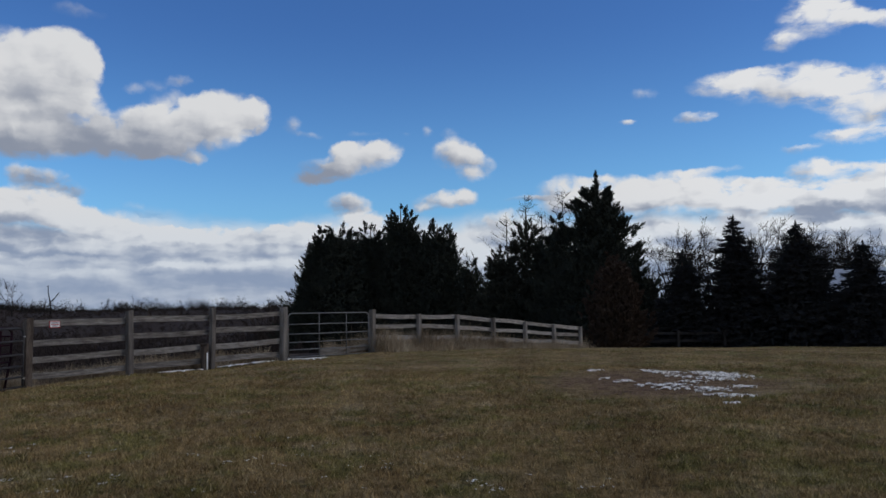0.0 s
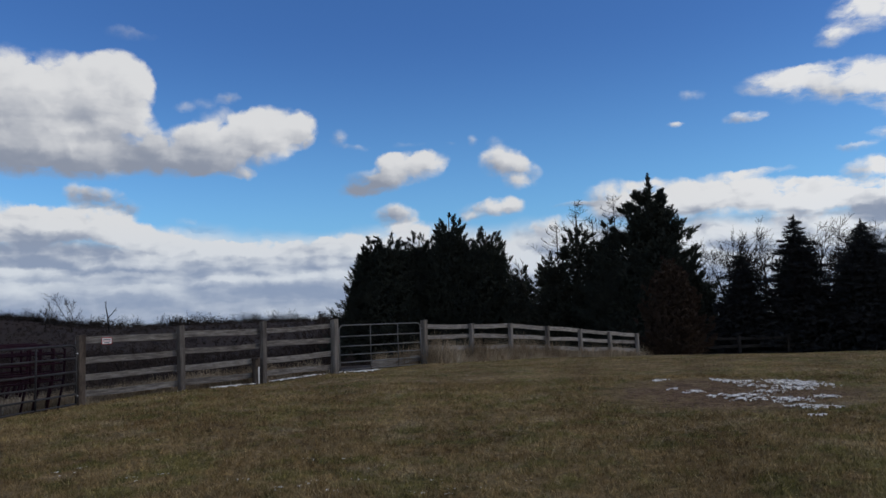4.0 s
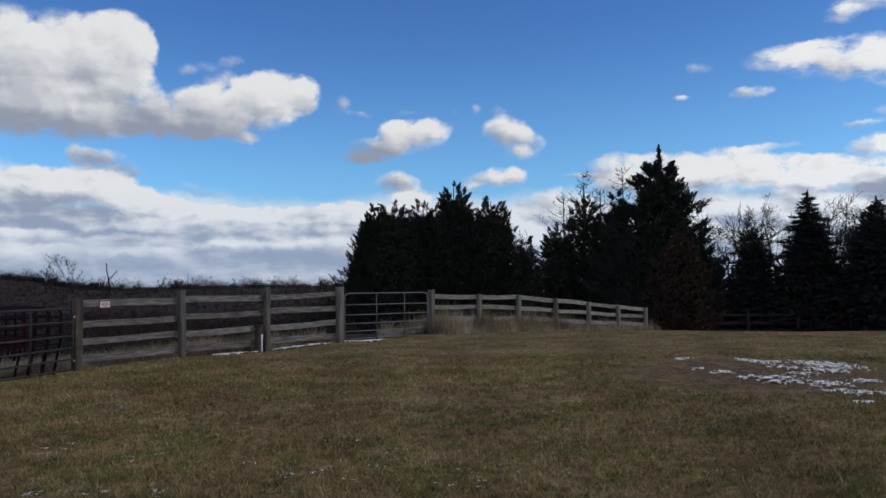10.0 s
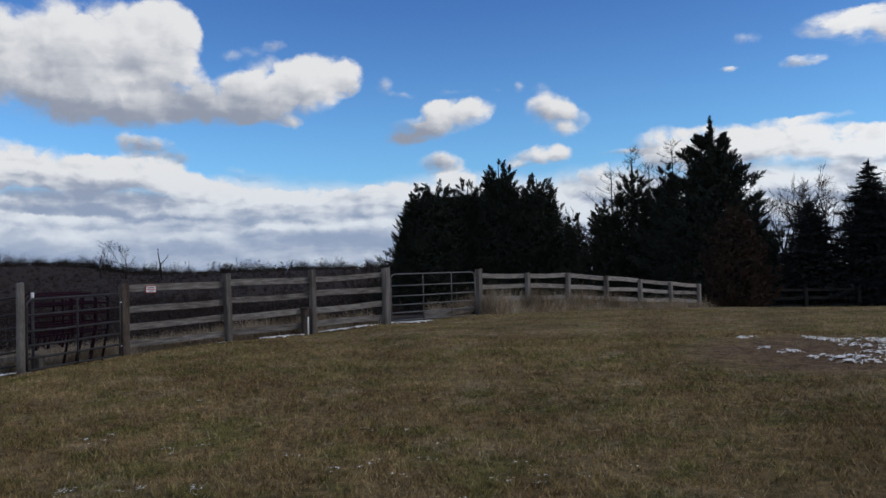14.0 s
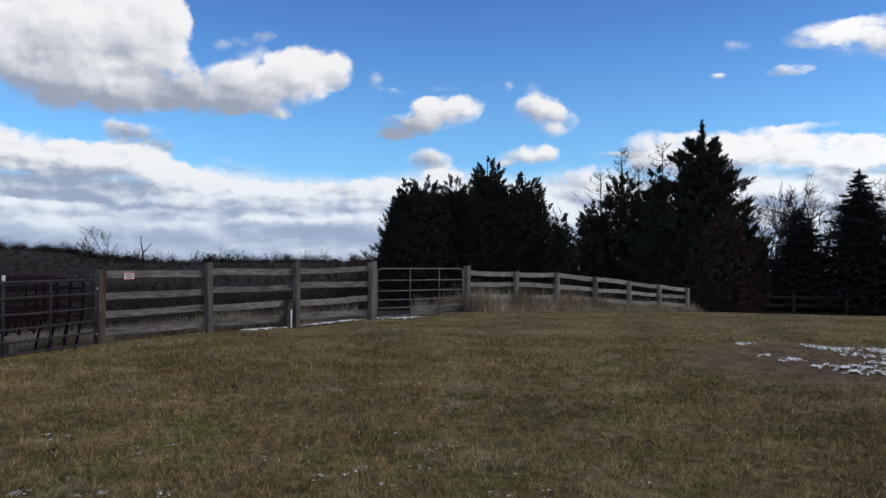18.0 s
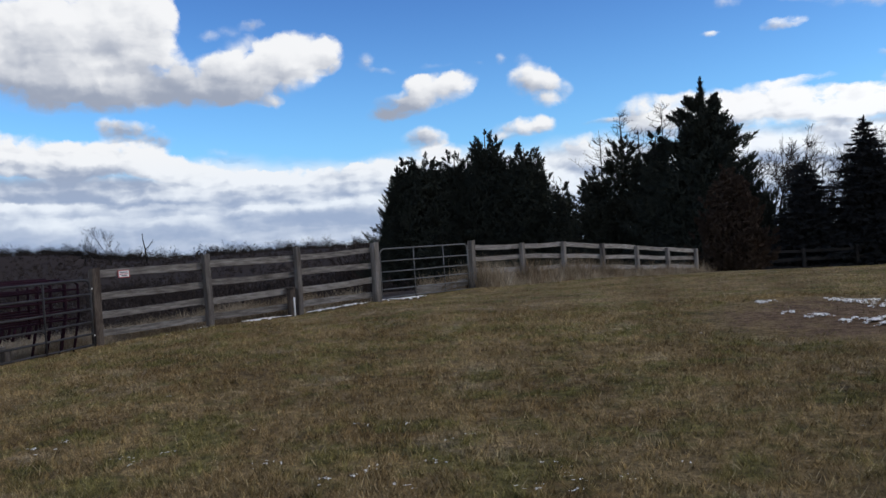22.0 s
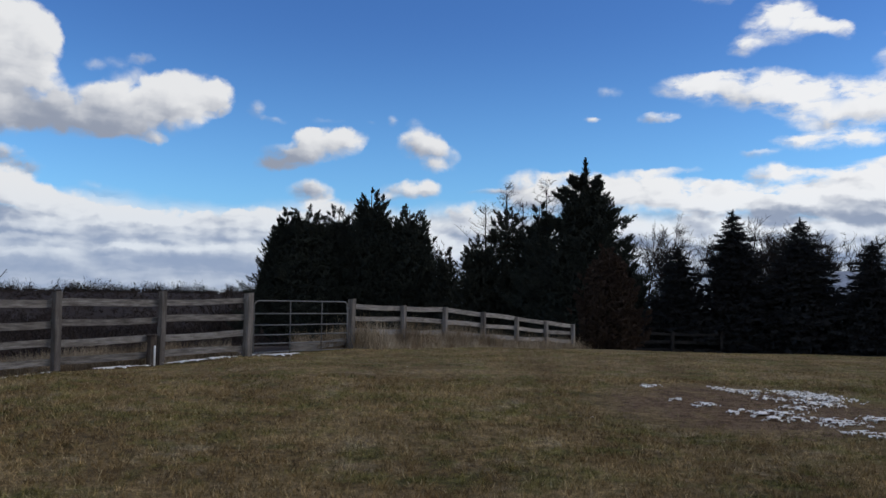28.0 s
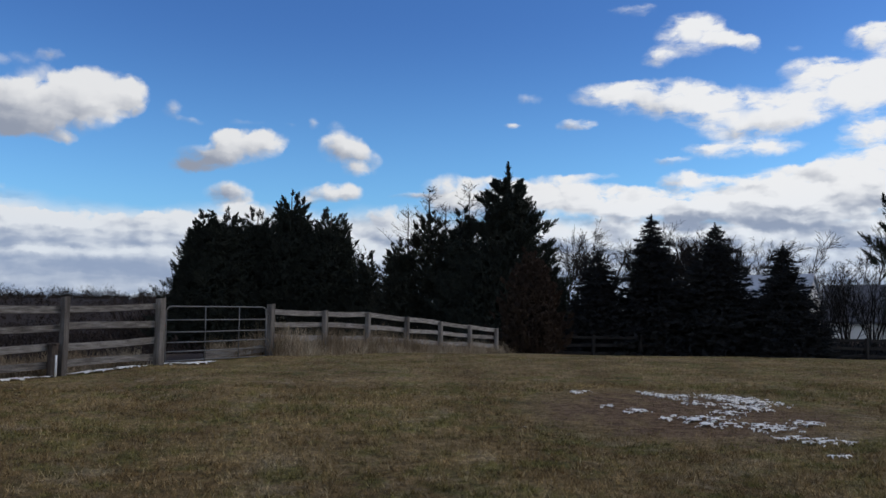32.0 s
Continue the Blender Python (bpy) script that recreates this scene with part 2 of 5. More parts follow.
# bright crowns towards the sun, soft grey bases away from it
tilt = wvec("DOT_PRODUCT", cloud_side, (0.50, 0.90, 0.0)).outputs["Value"]
tilt = wmath("DIVIDE", tilt, wmath("ADD", cloud_sum, 0.12))
tone = wmath("DIVIDE", cloud_tone, wmath("ADD", cloud_sum, 0.12))
billow = wcells(grainy, 5.5, 1.6)
sunward = wcells(wvec("ADD", grainy, (0.040, 0.075, 0.0)).outputs[0], 5.5, 1.6)
eastern = wramp(azim, 1.2, 2.0)
ragged = wmath("MULTIPLY_ADD", eastern, 1.0, 1.5)
scallop = wmath("MULTIPLY", wmath("SUBTRACT", 0.36, billow), wmath("MULTIPLY_ADD", eastern, -0.6, 1.25))
rough_edge = wmath("MULTIPLY_ADD", wmath("SUBTRACT", fine, 0.52), ragged, scallop)
rough_edge = wmath("MULTIPLY", rough_edge, wmath("MULTIPLY", cloud_sum, 1.6, clamp=True))
# overlapping billows fill towards a full cloud
full = wmath("SUBTRACT", 1.0, wmath("POWER", 0.22, cloud_sum))
body = wmath("ADD", full, rough_edge)
# crisp sunlit tops, softer shaded bases
crisp = wramp(tilt, -0.35, 0.45, 0.90, 0.62)
dens = wmath("DIVIDE", wmath("SUBTRACT", body, 0.14), wmath("SUBTRACT", crisp, 0.14), clamp=True)
dens = wramp(dens, 0.0, 1.0)
# closed cloud down at the horizon
floor_edge = wmath("MULTIPLY_ADD", wmath("SUBTRACT", fine3, 0.5), 0.25, elev)
dens = wmath("MAXIMUM", dens, wramp(floor_edge, 0.56, 0.74, 1.0, 0.0))
dens = wmath("MAXIMUM", dens, wramp(cloud_sum, 0.55, 1.0))
dens = wmath("MAXIMUM", dens, rest)
relief = wmath("MULTIPLY", wmath("SUBTRACT", fine3, fine2), 1.4)
relief = wmath("MULTIPLY_ADD", wmath("SUBTRACT", sunward, billow), wramp(elev, 0.6, 1.1, 0.55, 0.34), relief)
heap = wvec("MULTIPLY", here, (0.62, 1.7, 1.0)).outputs[0]
lump = wvec("ADD", heap, (0.035, 0.07, 0.0)).outputs[0]
lumps = wmath("SUBTRACT", wnoise(heap, 3.6, 3.0, 0.5).outputs["Fac"], wnoise(lump, 3.6, 3.0, 0.5).outputs["Fac"])
relief = wmath("MULTIPLY_ADD", lumps, wramp(elev, 0.7, 1.1, 2.4, 0.6), relief)
bands = wnoise(wvec("MULTIPLY", here, (0.42, 3.2, 1.0)).outputs[0], 1.7, 6.0, 0.55).outputs["Fac"]
bands = wmath("MULTIPLY", wmath("SUBTRACT", bands, 0.5), wramp(elev, 0.35, 0.95, 1.3, 0.25))
thin = wramp(cloud_sum, 0.10, 0.60, 0.20, 0.0)
bright = wmath("MULTIPLY_ADD", wramp(azim, 0.4, 3.2, 0.0, 0.30), wramp(elev, 0.75, 1.05, 0.6, 1.0), 0.46)
shade = wmath("ADD", wmath("ADD", wmath("MULTIPLY_ADD", tilt, 1.0, bright), relief), wmath("ADD", bands, thin))
shade = wmath("MULTIPLY_ADD", tone, 1.25, shade)
# layered grey-blue cloud under the banks, paler again at the horizon
layer = wmath("MULTIPLY", wramp(elev, 0.22, 0.50, 1.0, 0.0), wramp(elev, -0.02, 0.13, 0.35, 1.0))
low = wmath("SUBTRACT", 1.0, wmath("MULTIPLY", layer, wramp(azim, 0.0, 1.8, 0.55, 0.40)))
lit = wramp(wmath("MULTIPLY", shade, low), -0.12, 0.92)
K = 10.0
grey = wmix(wramp(elev, 0.25, 1.0), (0.30 * K, 0.38 * K, 0.54 * K), (0.30 * K, 0.34 * K, 0.43 * K))
white = wmix(wramp(elev, 0.3, 0.9), (0.74 * K, 0.80 * K, 0.88 * K), (0.83 * K, 0.84 * K, 0.86 * K))
white = wvec("SCALE", white)
wt.links.new(wramp(azim, 0.6, 2.4, 0.98, 1.07), white.inputs["Scale"])
cloud_col = wmix(lit, grey, white.outputs[0])
SKY_GAIN = 1.1
blue = wmix(wramp(elev, 0.7, 2.1), (0.74, 1.18, 1.54), (0.485, 0.80, 1.27))
clear = wvec("MULTIPLY", sky.outputs[0], blue)
clear = wvec("MULTIPLY", clear.outputs[0], wramp(azim, -2.6, 3.0, 1.02 * SKY_GAIN, 0.93 * SKY_GAIN))
both = wmix(dens, clear.outputs[0], cloud_col)
back = wt.nodes.new("ShaderNodeBackground")
back.inputs["Strength"].default_value = 1.0 / K
wt.links.new(both, back.inputs["Color"])
wout = wt.nodes.new("ShaderNodeOutputWorld")
wt.links.new(back.outputs[0], wout.inputs["Surface"])
world.cycles.sampling_method = "MANUAL"
world.cycles.sample_map_resolution = 512

lamp = bpy.data.lights.new("sun", "SUN")
lamp.energy, lamp.angle, lamp.color = 0.85, radians(14), (1.0, 0.88, 0.74)
sun = new("sun", lamp)
sa, se = radians(SUN_AZ), radians(SUN_EL)
sun.matrix_world = look((math.sin(sa) * math.cos(se) * 60, math.cos(sa) * math.cos(se) * 60, math.sin(se) * 60), (0, 0, 0))


# ---- materials ----
def material(name, stops, scale=4.0, stretch=(1, 1, 1), rough=0.9, bump=0.3, bump_scale=40.0, island=0.0, metal=0.0, gloss=0.25):
    """Noise between the colour stops, a second finer grain, and relief; island: spread of tone from piece to piece."""
    m = bpy.data.materials.new(name)
    m.use_nodes = True
    nt = m.node_tree
    bsdf = nt.nodes["Principled BSDF"]
    co = nt.nodes.new("ShaderNodeTexCoord")
    mp = nt.nodes.new("ShaderNodeMapping")
    mp.inputs["Scale"].default_value = stretch
    nt.links.new(co.outputs["Object"], mp.inputs[0])
    big = nt.nodes.new("ShaderNodeTexNoise")
    big.inputs["Scale"].default_value, big.inputs["Detail"].default_value = scale, 6
    nt.links.new(mp.outputs[0], big.inputs["Vector"])
    grain = nt.nodes.new("ShaderNodeTexNoise")
    grain.inputs["Scale"].default_value, grain.inputs["Detail"].default_value = bump_scale, 5
    nt.links.new(mp.outputs[0], grain.inputs["Vector"])
    blend = nt.nodes.new("ShaderNodeMath")
    blend.operation = "MULTIPLY_ADD"
    nt.links.new(grain.outputs["Fac"], blend.inputs[0])
    blend.inputs[1].default_value = 0.45
    half = nt.nodes.new("ShaderNodeMath")
    half.operation = "MULTIPLY_ADD"
    nt.links.new(big.outputs["Fac"], half.inputs[0])
    half.inputs[1].default_value, half.inputs[2].default_value = 0.9, -0.17
    nt.links.new(half.outputs[0], blend.inputs[2])
    value = blend.outputs[0]
    if island:
        geo = nt.nodes.new("ShaderNodeNewGeometry")
        info = nt.nodes.new("ShaderNodeObjectInfo")
        mixr = nt.nodes.new("ShaderNodeMath")
        mixr.operation = "ADD"
        nt.links.new(geo.outputs["Random Per Island"], mixr.inputs[0])
        nt.links.new(info.outputs["Random"], mixr.inputs[1])
        add = nt.nodes.new("ShaderNodeMath")
        add.operation = "MULTIPLY_ADD"
        nt.links.new(mixr.outputs[0], add.inputs[0])
        add.inputs[1].default_value = island
        off = nt.nodes.new("ShaderNodeMath")
        off.operation = "SUBTRACT"
        nt.links.new(value, off.inputs[0])
        off.inputs[1].default_value = island
        nt.links.new(off.outputs[0], add.inputs[2])
        value = add.outputs[0]
    ramp = nt.nodes.new("ShaderNodeValToRGB")
    while len(ramp.color_ramp.elements) < len(stops):
        ramp.color_ramp.elements.new(0.5)
    for el, (p, c) in zip(ramp.color_ramp.elements, stops):
        el.position, el.color = p, (*c, 1)
    nt.links.new(value, ramp.inputs[0])
    nt.links.new(ramp.outputs[0], bsdf.inputs["Base Color"])
    bsdf.inputs["Roughness"].default_value, bsdf.inputs["Metallic"].default_value = rough, metal
    bsdf.inputs["Specular IOR Level"].default_value = gloss
    if bump:
        bp = nt.nodes.new("ShaderNodeBump")
        bp.inputs["Strength"].default_value, bp.inputs["Distance"].default_value = bump, 0.02
        nt.links.new(grain.outputs["Fac"], bp.inputs["Height"])
        nt.links.new(bp.outputs[0], bsdf.inputs["Normal"])
    return m


wood_grey = material("weathered_wood", [(0.28, (0.060, 0.052, 0.045)), (0.45, (0.120, 0.106, 0.094)), (0.60, (0.185, 0.168, 0.150)), (0.78, (0.30, 0.28, 0.25))], 2.4, (1.3, 1.3, 9.0), 0.92, 0.5, 20, 0.16)
pale_wood = material("bleached_wood", [(0.28, (0.10, 0.090, 0.080)), (0.45, (0.19, 0.172, 0.154)), (0.60, (0.28, 0.258, 0.233)), (0.78, (0.41, 0.385, 0.35))], 2.4, (1.3, 1.3, 9.0), 0.92, 0.5, 20, 0.14)
post_grey = material("grey_post_wood", [(0.28, (0.045, 0.038, 0.033)), (0.5, (0.095, 0.082, 0.072)), (0.72, (0.17, 0.152, 0.135))], 3.0, (3.5, 3.5, 0.5), 0.92, 0.6, 30, 0.14)
post_pale = material("pale_post_wood", [(0.28, (0.085, 0.074, 0.064)), (0.5, (0.16, 0.143, 0.126)), (0.72, (0.27, 0.245, 0.22))], 3.0, (3.5, 3.5, 0.5), 0.92, 0.6, 30, 0.12)
post_wood = material("post_wood", [(0.30, (0.026, 0.019, 0.015)), (0.5, (0.062, 0.047, 0.037)), (0.7, (0.125, 0.100, 0.080))], 3.0, (1, 1, 0.25), 0.92, 0.6, 36, 0.14)
gate_steel = material("galvanised_tube", [(0.25, (0.085, 0.084, 0.082)), (0.6, (0.15, 0.148, 0.145)), (0.85, (0.23, 0.225, 0.22))], 3.0, (1, 1, 1), 0.55, 0.1, 30, 0.0, 0.1)
dark_steel = material("dull_tube", [(0.25, (0.020, 0.019, 0.019)), (0.6, (0.042, 0.039, 0.039)), (0.85, (0.085, 0.078, 0.076))], 3.0, (1, 1, 1), 0.7, 0.1, 30, 0.0, 0.0)
maroon = material("maroon_paint", [(0.25, (0.012, 0.006, 0.009)), (0.6, (0.024, 0.009, 0.014)), (0.85, (0.045, 0.020, 0.026))], 3.0, (1, 1, 1), 0.8, 0.1, 30, gloss=0.06)
white_paint = material("white_paint", [(0.3, (0.62, 0.62, 0.60)), (0.7, (0.80, 0.80, 0.78))], 6.0)
red_paint = material("red_paint", [(0.3, (0.35, 0.02, 0.02)), (0.7, (0.5, 0.03, 0.03))], 6.0)
bark = material("bark", [(0.2, (0.05, 0.042, 0.035)), (0.6, (0.10, 0.085, 0.072)), (0.85, (0.15, 0.135, 0.12))], 3.0, (1, 1, 0.3), 0.95, 0.7, 20)
cedar_leaf = material("cedar_foliage", [(0.2, (0.030, 0.034, 0.029)), (0.55, (0.040, 0.044, 0.035)), (0.9, (0.060, 0.065, 0.046))], 0.8, rough=0.95, bump=0, bump_scale=6, island=0.06, gloss=0.02)
spruce_leaf = material("spruce_foliage", [(0.2, (0.026, 0.027, 0.028)), (0.55, (0.033, 0.034, 0.035)), (0.9, (0.048, 0.049, 0.050))], 0.8, rough=0.95, bump=0, bump_scale=6, island=0.06, gloss=0.02)
rust_leaf = material("browned_foliage", [(0.2, (0.042, 0.030, 0.024)), (0.55, (0.066, 0.046, 0.035)), (0.9, (0.110, 0.074, 0.055))], 0.8, rough=0.9, bump=0, bump_scale=6, island=0.12, gloss=0.05)
# back fence wood, coloured darker to stand for shade under the spruces
shaded_wood = material("shade_toned_wood", [(0.2, (0.015, 0.013, 0.012)), (0.6, (0.035, 0.031, 0.028)), (0.9, (0.06, 0.055, 0.05))], 2.2, (1, 1, 1), 0.9, 0.4, 30, 0.12)
thin_leaf = material("thin_grey_foliage", [(0.2, (0.022, 0.025, 0.020)), (0.55, (0.040, 0.042, 0.032)), (0.9, (0.068, 0.067, 0.052))], 0.8, rough=0.9, bump=0, bump_scale=6, island=0.18, gloss=0.05)
brush_mat = material("winter_brush", [(0.2, (0.028, 0.022, 0.020)), (0.55, (0.042, 0.033, 0.029)), (0.9, (0.066, 0.053, 0.046))], 0.05, rough=0.95, bump=0, bump_scale=1.5, island=0.2, gloss=0.05)
twig_bark = material("twig_bark", [(0.3, (0.015, 0.013, 0.012)), (0.6, (0.030, 0.026, 0.023)), (0.85, (0.055, 0.048, 0.043))], 3.0, (1, 1, 0.3), 0.95, 0.4, 20, gloss=0.05)
dead_grass = material("dead_grass", [(0.30, (0.065, 0.052, 0.040)), (0.5, (0.17, 0.138, 0.10)), (0.7, (0.34, 0.285, 0.21))], 0.5, rough=0.9, bump=0, bump_scale=3.0, island=0.2, gloss=0.05)
straw = material("dry_grass", [(0.30, (0.14, 0.100, 0.062)), (0.5, (0.28, 0.212, 0.138)), (0.7, (0.46, 0.38, 0.27))], 0.9, rough=0.9, bump=0, bump_scale=3.0, island=0.2, gloss=0.05)
snow_mat = material("old_snow", [(0.30, (0.74, 0.70, 0.62)), (0.5, (0.88, 0.84, 0.75)), (0.7, (0.95, 0.91, 0.82))], 6.0, rough=0.8, bump=0.6, bump_scale=40)
roof_mat = material("shingle_roof", [(0.2, (0.07, 0.07, 0.08)), (0.6, (0.12, 0.12, 0.13)), (0.9, (0.19, 0.19, 0.20))], 0.6, rough=0.9, bump=0.3, bump_scale=8)
siding = material("pale_siding", [(0.2, (0.70, 0.68, 0.64)), (0.8, (0.84, 0.82, 0.78))], 0.4, rough=0.8, bump=0.1, bump_scale=6)
pane_mat = material("window_pane", [(0.3, (0.02, 0.025, 0.03)), (0.7, (0.05, 0.055, 0.06))], 0.5, rough=0.1, bump=0)


# ---- ground ----
def soft(v, k=1.0):
    return k * np.logaddexp(0, np.asarray(v, float) / k)


def ground_z(x, y):
    """Height of the ground: it climbs gently to a crest, then falls behind the fence to a field with a wooded rise beyond."""
    x, y = np.asarray(x, float), np.asarray(y, float)
    z = 0.024 * (14.5 - soft(14.5 - np.maximum(y, -30), 2.0))
    fall = 0.09 * soft(y - 30, 1.5) + 0.15 * soft(-x - 7.7, 0.7) + 0.02 * soft(x - 6, 2.0)
    z = z - 3.2 * (1 - np.exp(-fall / 3.2))
    s = np.clip((y - 120) / 110, 0, 1)
    s = s * s * (3 - 2 * s)
    away = np.exp(-(np.maximum(y - 235, 0) / 70) ** 2)
    west = 1 / (1 + np.exp((x + 12) / 8))
    z = z + s * (away * 1.08 * (5.9 * west + 3.5 * np.exp(-(np.maximum(x + 146, 0) / 17) ** 2)) + 0.6)
    z = z + 2.9 * np.exp(-((x - 58) / 26) ** 2 - ((y - 92) / 26) ** 2)
    # shallow dip along the western fence
    along, beyond = (x + 9.28) * 0.578 + (y - 18.23) * 0.816, -(x + 9.28) * 0.816 + (y - 18.23) * 0.578
    z = z - 0.11 / (1 + np.exp(np.clip(-(beyond + 1.1) / 0.5, -60, 60))) / (1 + np.exp(np.clip(-(along - 0.2) / 0.5, -60, 60))) / (1 + np.exp(np.clip((along - 9.6) / 0.5, -60, 60)))
    near = np.exp(-((x / 30) ** 2 + ((y - 16) / 26) ** 2))
    z = z + near * 0.025 * (np.sin(x * 1.3 + 0.6 * y) + np.sin(0.9 * y - 0.5 * x + 1.0))
    return z


def gz(x, y):
    return float(ground_z(x, y))


def mesh_object(name, verts, faces, mat, parent=None, smooth=False):
    me = bpy.data.meshes.new(name)
    verts = np.asarray(verts, np.float32)
    faces = np.asarray(faces, np.int32)
    me.vertices.add(len(verts))
    me.vertices.foreach_set("co", verts.ravel())
    n = faces.shape[1]
    me.loops.add(faces.size)
    me.loops.foreach_set("vertex_index", faces.ravel())
    me.polygons.add(len(faces))
    me.polygons.foreach_set("loop_start", np.arange(0, faces.size, n, dtype=np.int32))
    me.polygons.foreach_set("use_smooth", np.full(len(faces), smooth))
    me.update(calc_edges=True)
    me.materials.append(mat)
    ob = new(name, me)
    ob.parent = parent
    return ob


def lawn_material(name, blade):
    """Winter lawn: rusty brown and dull green mottled together, for the ground itself or for the blades that stand on it."""
    m = bpy.data.materials.new(name)
    m.use_nodes = True
    nt = m.node_tree
    bsdf = nt.nodes["Principled BSDF"]
    co = nt.nodes.new("ShaderNodeTexCoord").outputs["Object"]

    def noise_tex(scale, detail=5, rough=0.6):
        n = nt.nodes.new("ShaderNodeTexNoise")
        nt.links.new(co, n.inputs["Vector"])
        n.inputs["Scale"].default_value, n.inputs["Detail"].default_value, n.inputs["Roughness"].default_value = scale, detail, rough
        return n.outputs["Fac"]

    def mathn(op, a, b, c=0.0, clamp=False):
        n = nt.nodes.new("ShaderNodeMath")
        n.operation, n.use_clamp = op, clamp
        for slot, v in zip(n.inputs, (a, b, c)):
            if isinstance(v, (int, float)):
                slot.default_value = v
            else:
                nt.links.new(v, slot)
        return n.outputs[0]

    def step(v, lo, hi, a=0.0, b=1.0):
        n = nt.nodes.new("ShaderNodeMapRange")
        n.interpolation_type = "SMOOTHSTEP"
        nt.links.new(v, n.inputs[0])
        for k, w in zip((1, 2, 3, 4), (lo, hi, a, b)):
            n.inputs[k].default_value = w
        return n.outputs[0]

    def mix(f, a, b):
        n = nt.nodes.new("ShaderNodeMix")
        n.data_type = "RGBA"
        nt.links.new(f, n.inputs[0])
        for slot, v in ((n.inputs[6], a), (n.inputs[7], b)):
            if isinstance(v, tuple):
                slot.default_value = (*v, 1)
            else:
                nt.links.new(v, slot)
        return n.outputs[2]

    patches, tufts, clods = noise_tex(0.45, 3), noise_tex(2.4, 5), noise_tex(7, 5)
    green_share = step(mathn("ADD", mathn("MULTIPLY", tufts, 0.68), mathn("MULTIPLY", patches, 0.32)), 0.465, 0.595)
    tone = noise_tex(0.8, 4)
    brown = mix(step(tone, 0.35, 0.65), (0.205, 0.136, 0.060), (0.315, 0.222, 0.104))
    green = mix(step(tone, 0.35, 0.65), (0.138, 0.128, 0.038), (0.205, 0.180, 0.060))
    lawn = mix(mathn("MULTIPLY", green_share, 0.85), brown, green)
    # patches of pale dead thatch
    lawn = mix(mathn("MULTIPLY", step(mathn("ADD", mathn("MULTIPLY", noise_tex(1.15, 4, 0.65), 0.75), mathn("MULTIPLY", clods, 0.25)), 0.545, 0.64), 0.55), lawn, (0.40, 0.31, 0.19))
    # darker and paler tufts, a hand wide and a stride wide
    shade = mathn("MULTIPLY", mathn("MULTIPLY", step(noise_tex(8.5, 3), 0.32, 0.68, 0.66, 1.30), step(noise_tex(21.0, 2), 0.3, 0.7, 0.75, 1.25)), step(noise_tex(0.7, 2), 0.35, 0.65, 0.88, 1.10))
    tinted = nt.nodes.new("ShaderNodeVectorMath")
    tinted.operation = "SCALE"
    nt.links.new(lawn, tinted.inputs[0])
    nt.links.new(shade, tinted.inputs["Scale"])
    lawn = tinted.outputs[0]
    if blade:
        rnd = nt.nodes.new("ShaderNodeNewGeometry").outputs["Random Per Island"]
        lawn = mix(step(rnd, 0.86, 0.97, 0.0, 0.9), lawn, (0.42, 0.33, 0.18))
        scale = nt.nodes.new("ShaderNodeVectorMath")
        scale.operation = "SCALE"
        nt.links.new(lawn, scale.inputs[0])
        nt.links.new(step(mathn("FRACT", mathn("MULTIPLY", rnd, 7.3), 0.0), 0.0, 1.0, 0.65, 1.38), scale.inputs["Scale"])
        col = scale.outputs[0]
    else:
        fine_grain = noise_tex(26, 6, 0.7)
        lawn = mix(step(fine_grain, 0.25, 0.62, 0.3, 1.0), (0.085, 0.062, 0.033), lawn)
        sep = nt.nodes.new("ShaderNodeSeparateXYZ")
        nt.links.new(co, sep.inputs[0])
        # bare, thawing soil where the snow lingers
        dx = mathn("MULTIPLY", mathn("SUBTRACT", sep.outputs[0], 3.9), 1 / 2.5)
        dy = mathn("MULTIPLY", mathn("SUBTRACT", sep.outputs[1], 14.5), 1 / 2.6)
        rr = mathn("ADD", mathn("MULTIPLY", dx, dx), mathn("MULTIPLY", dy, dy))
        bare = step(mathn("ADD", mathn("SUBTRACT", 1.0, rr), mathn("MULTIPLY_ADD", tufts, 3.0, -1.6)), 0.0, 0.7)
        soil = mix(step(mathn("ADD", mathn("MULTIPLY", clods, 0.5), mathn("MULTIPLY", fine_grain, 0.5)), 0.38, 0.62), (0.075, 0.042, 0.023), (0.25, 0.162, 0.095))
        lawn = mix(mathn("MULTIPLY", bare, 0.92), lawn, soil)
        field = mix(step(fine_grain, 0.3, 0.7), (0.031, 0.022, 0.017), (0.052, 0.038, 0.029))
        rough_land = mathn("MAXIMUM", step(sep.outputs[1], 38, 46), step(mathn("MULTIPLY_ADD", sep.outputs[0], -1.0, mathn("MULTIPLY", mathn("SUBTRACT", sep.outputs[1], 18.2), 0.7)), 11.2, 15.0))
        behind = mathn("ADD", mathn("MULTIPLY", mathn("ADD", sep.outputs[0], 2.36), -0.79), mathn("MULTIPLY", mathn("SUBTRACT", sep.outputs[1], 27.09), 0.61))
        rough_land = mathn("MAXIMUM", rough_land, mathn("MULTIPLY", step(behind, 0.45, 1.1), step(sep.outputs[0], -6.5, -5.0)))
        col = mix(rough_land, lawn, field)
        bp = nt.nodes.new("ShaderNodeBump")
        bp.inputs["Strength"].default_value, bp.inputs["Distance"].default_value = 0.9, 0.05
        nt.links.new(mathn("MULTIPLY_ADD", clods, 0.6, fine_grain), bp.inputs["Height"])
        nt.links.new(bp.outputs[0], bsdf.inputs["Normal"])
    nt.links.new(col, bsdf.inputs["Base Color"])
    bsdf.inputs["Roughness"].default_value = 0.95
    bsdf.inputs["Specular IOR Level"].default_value = 0.08
    return m


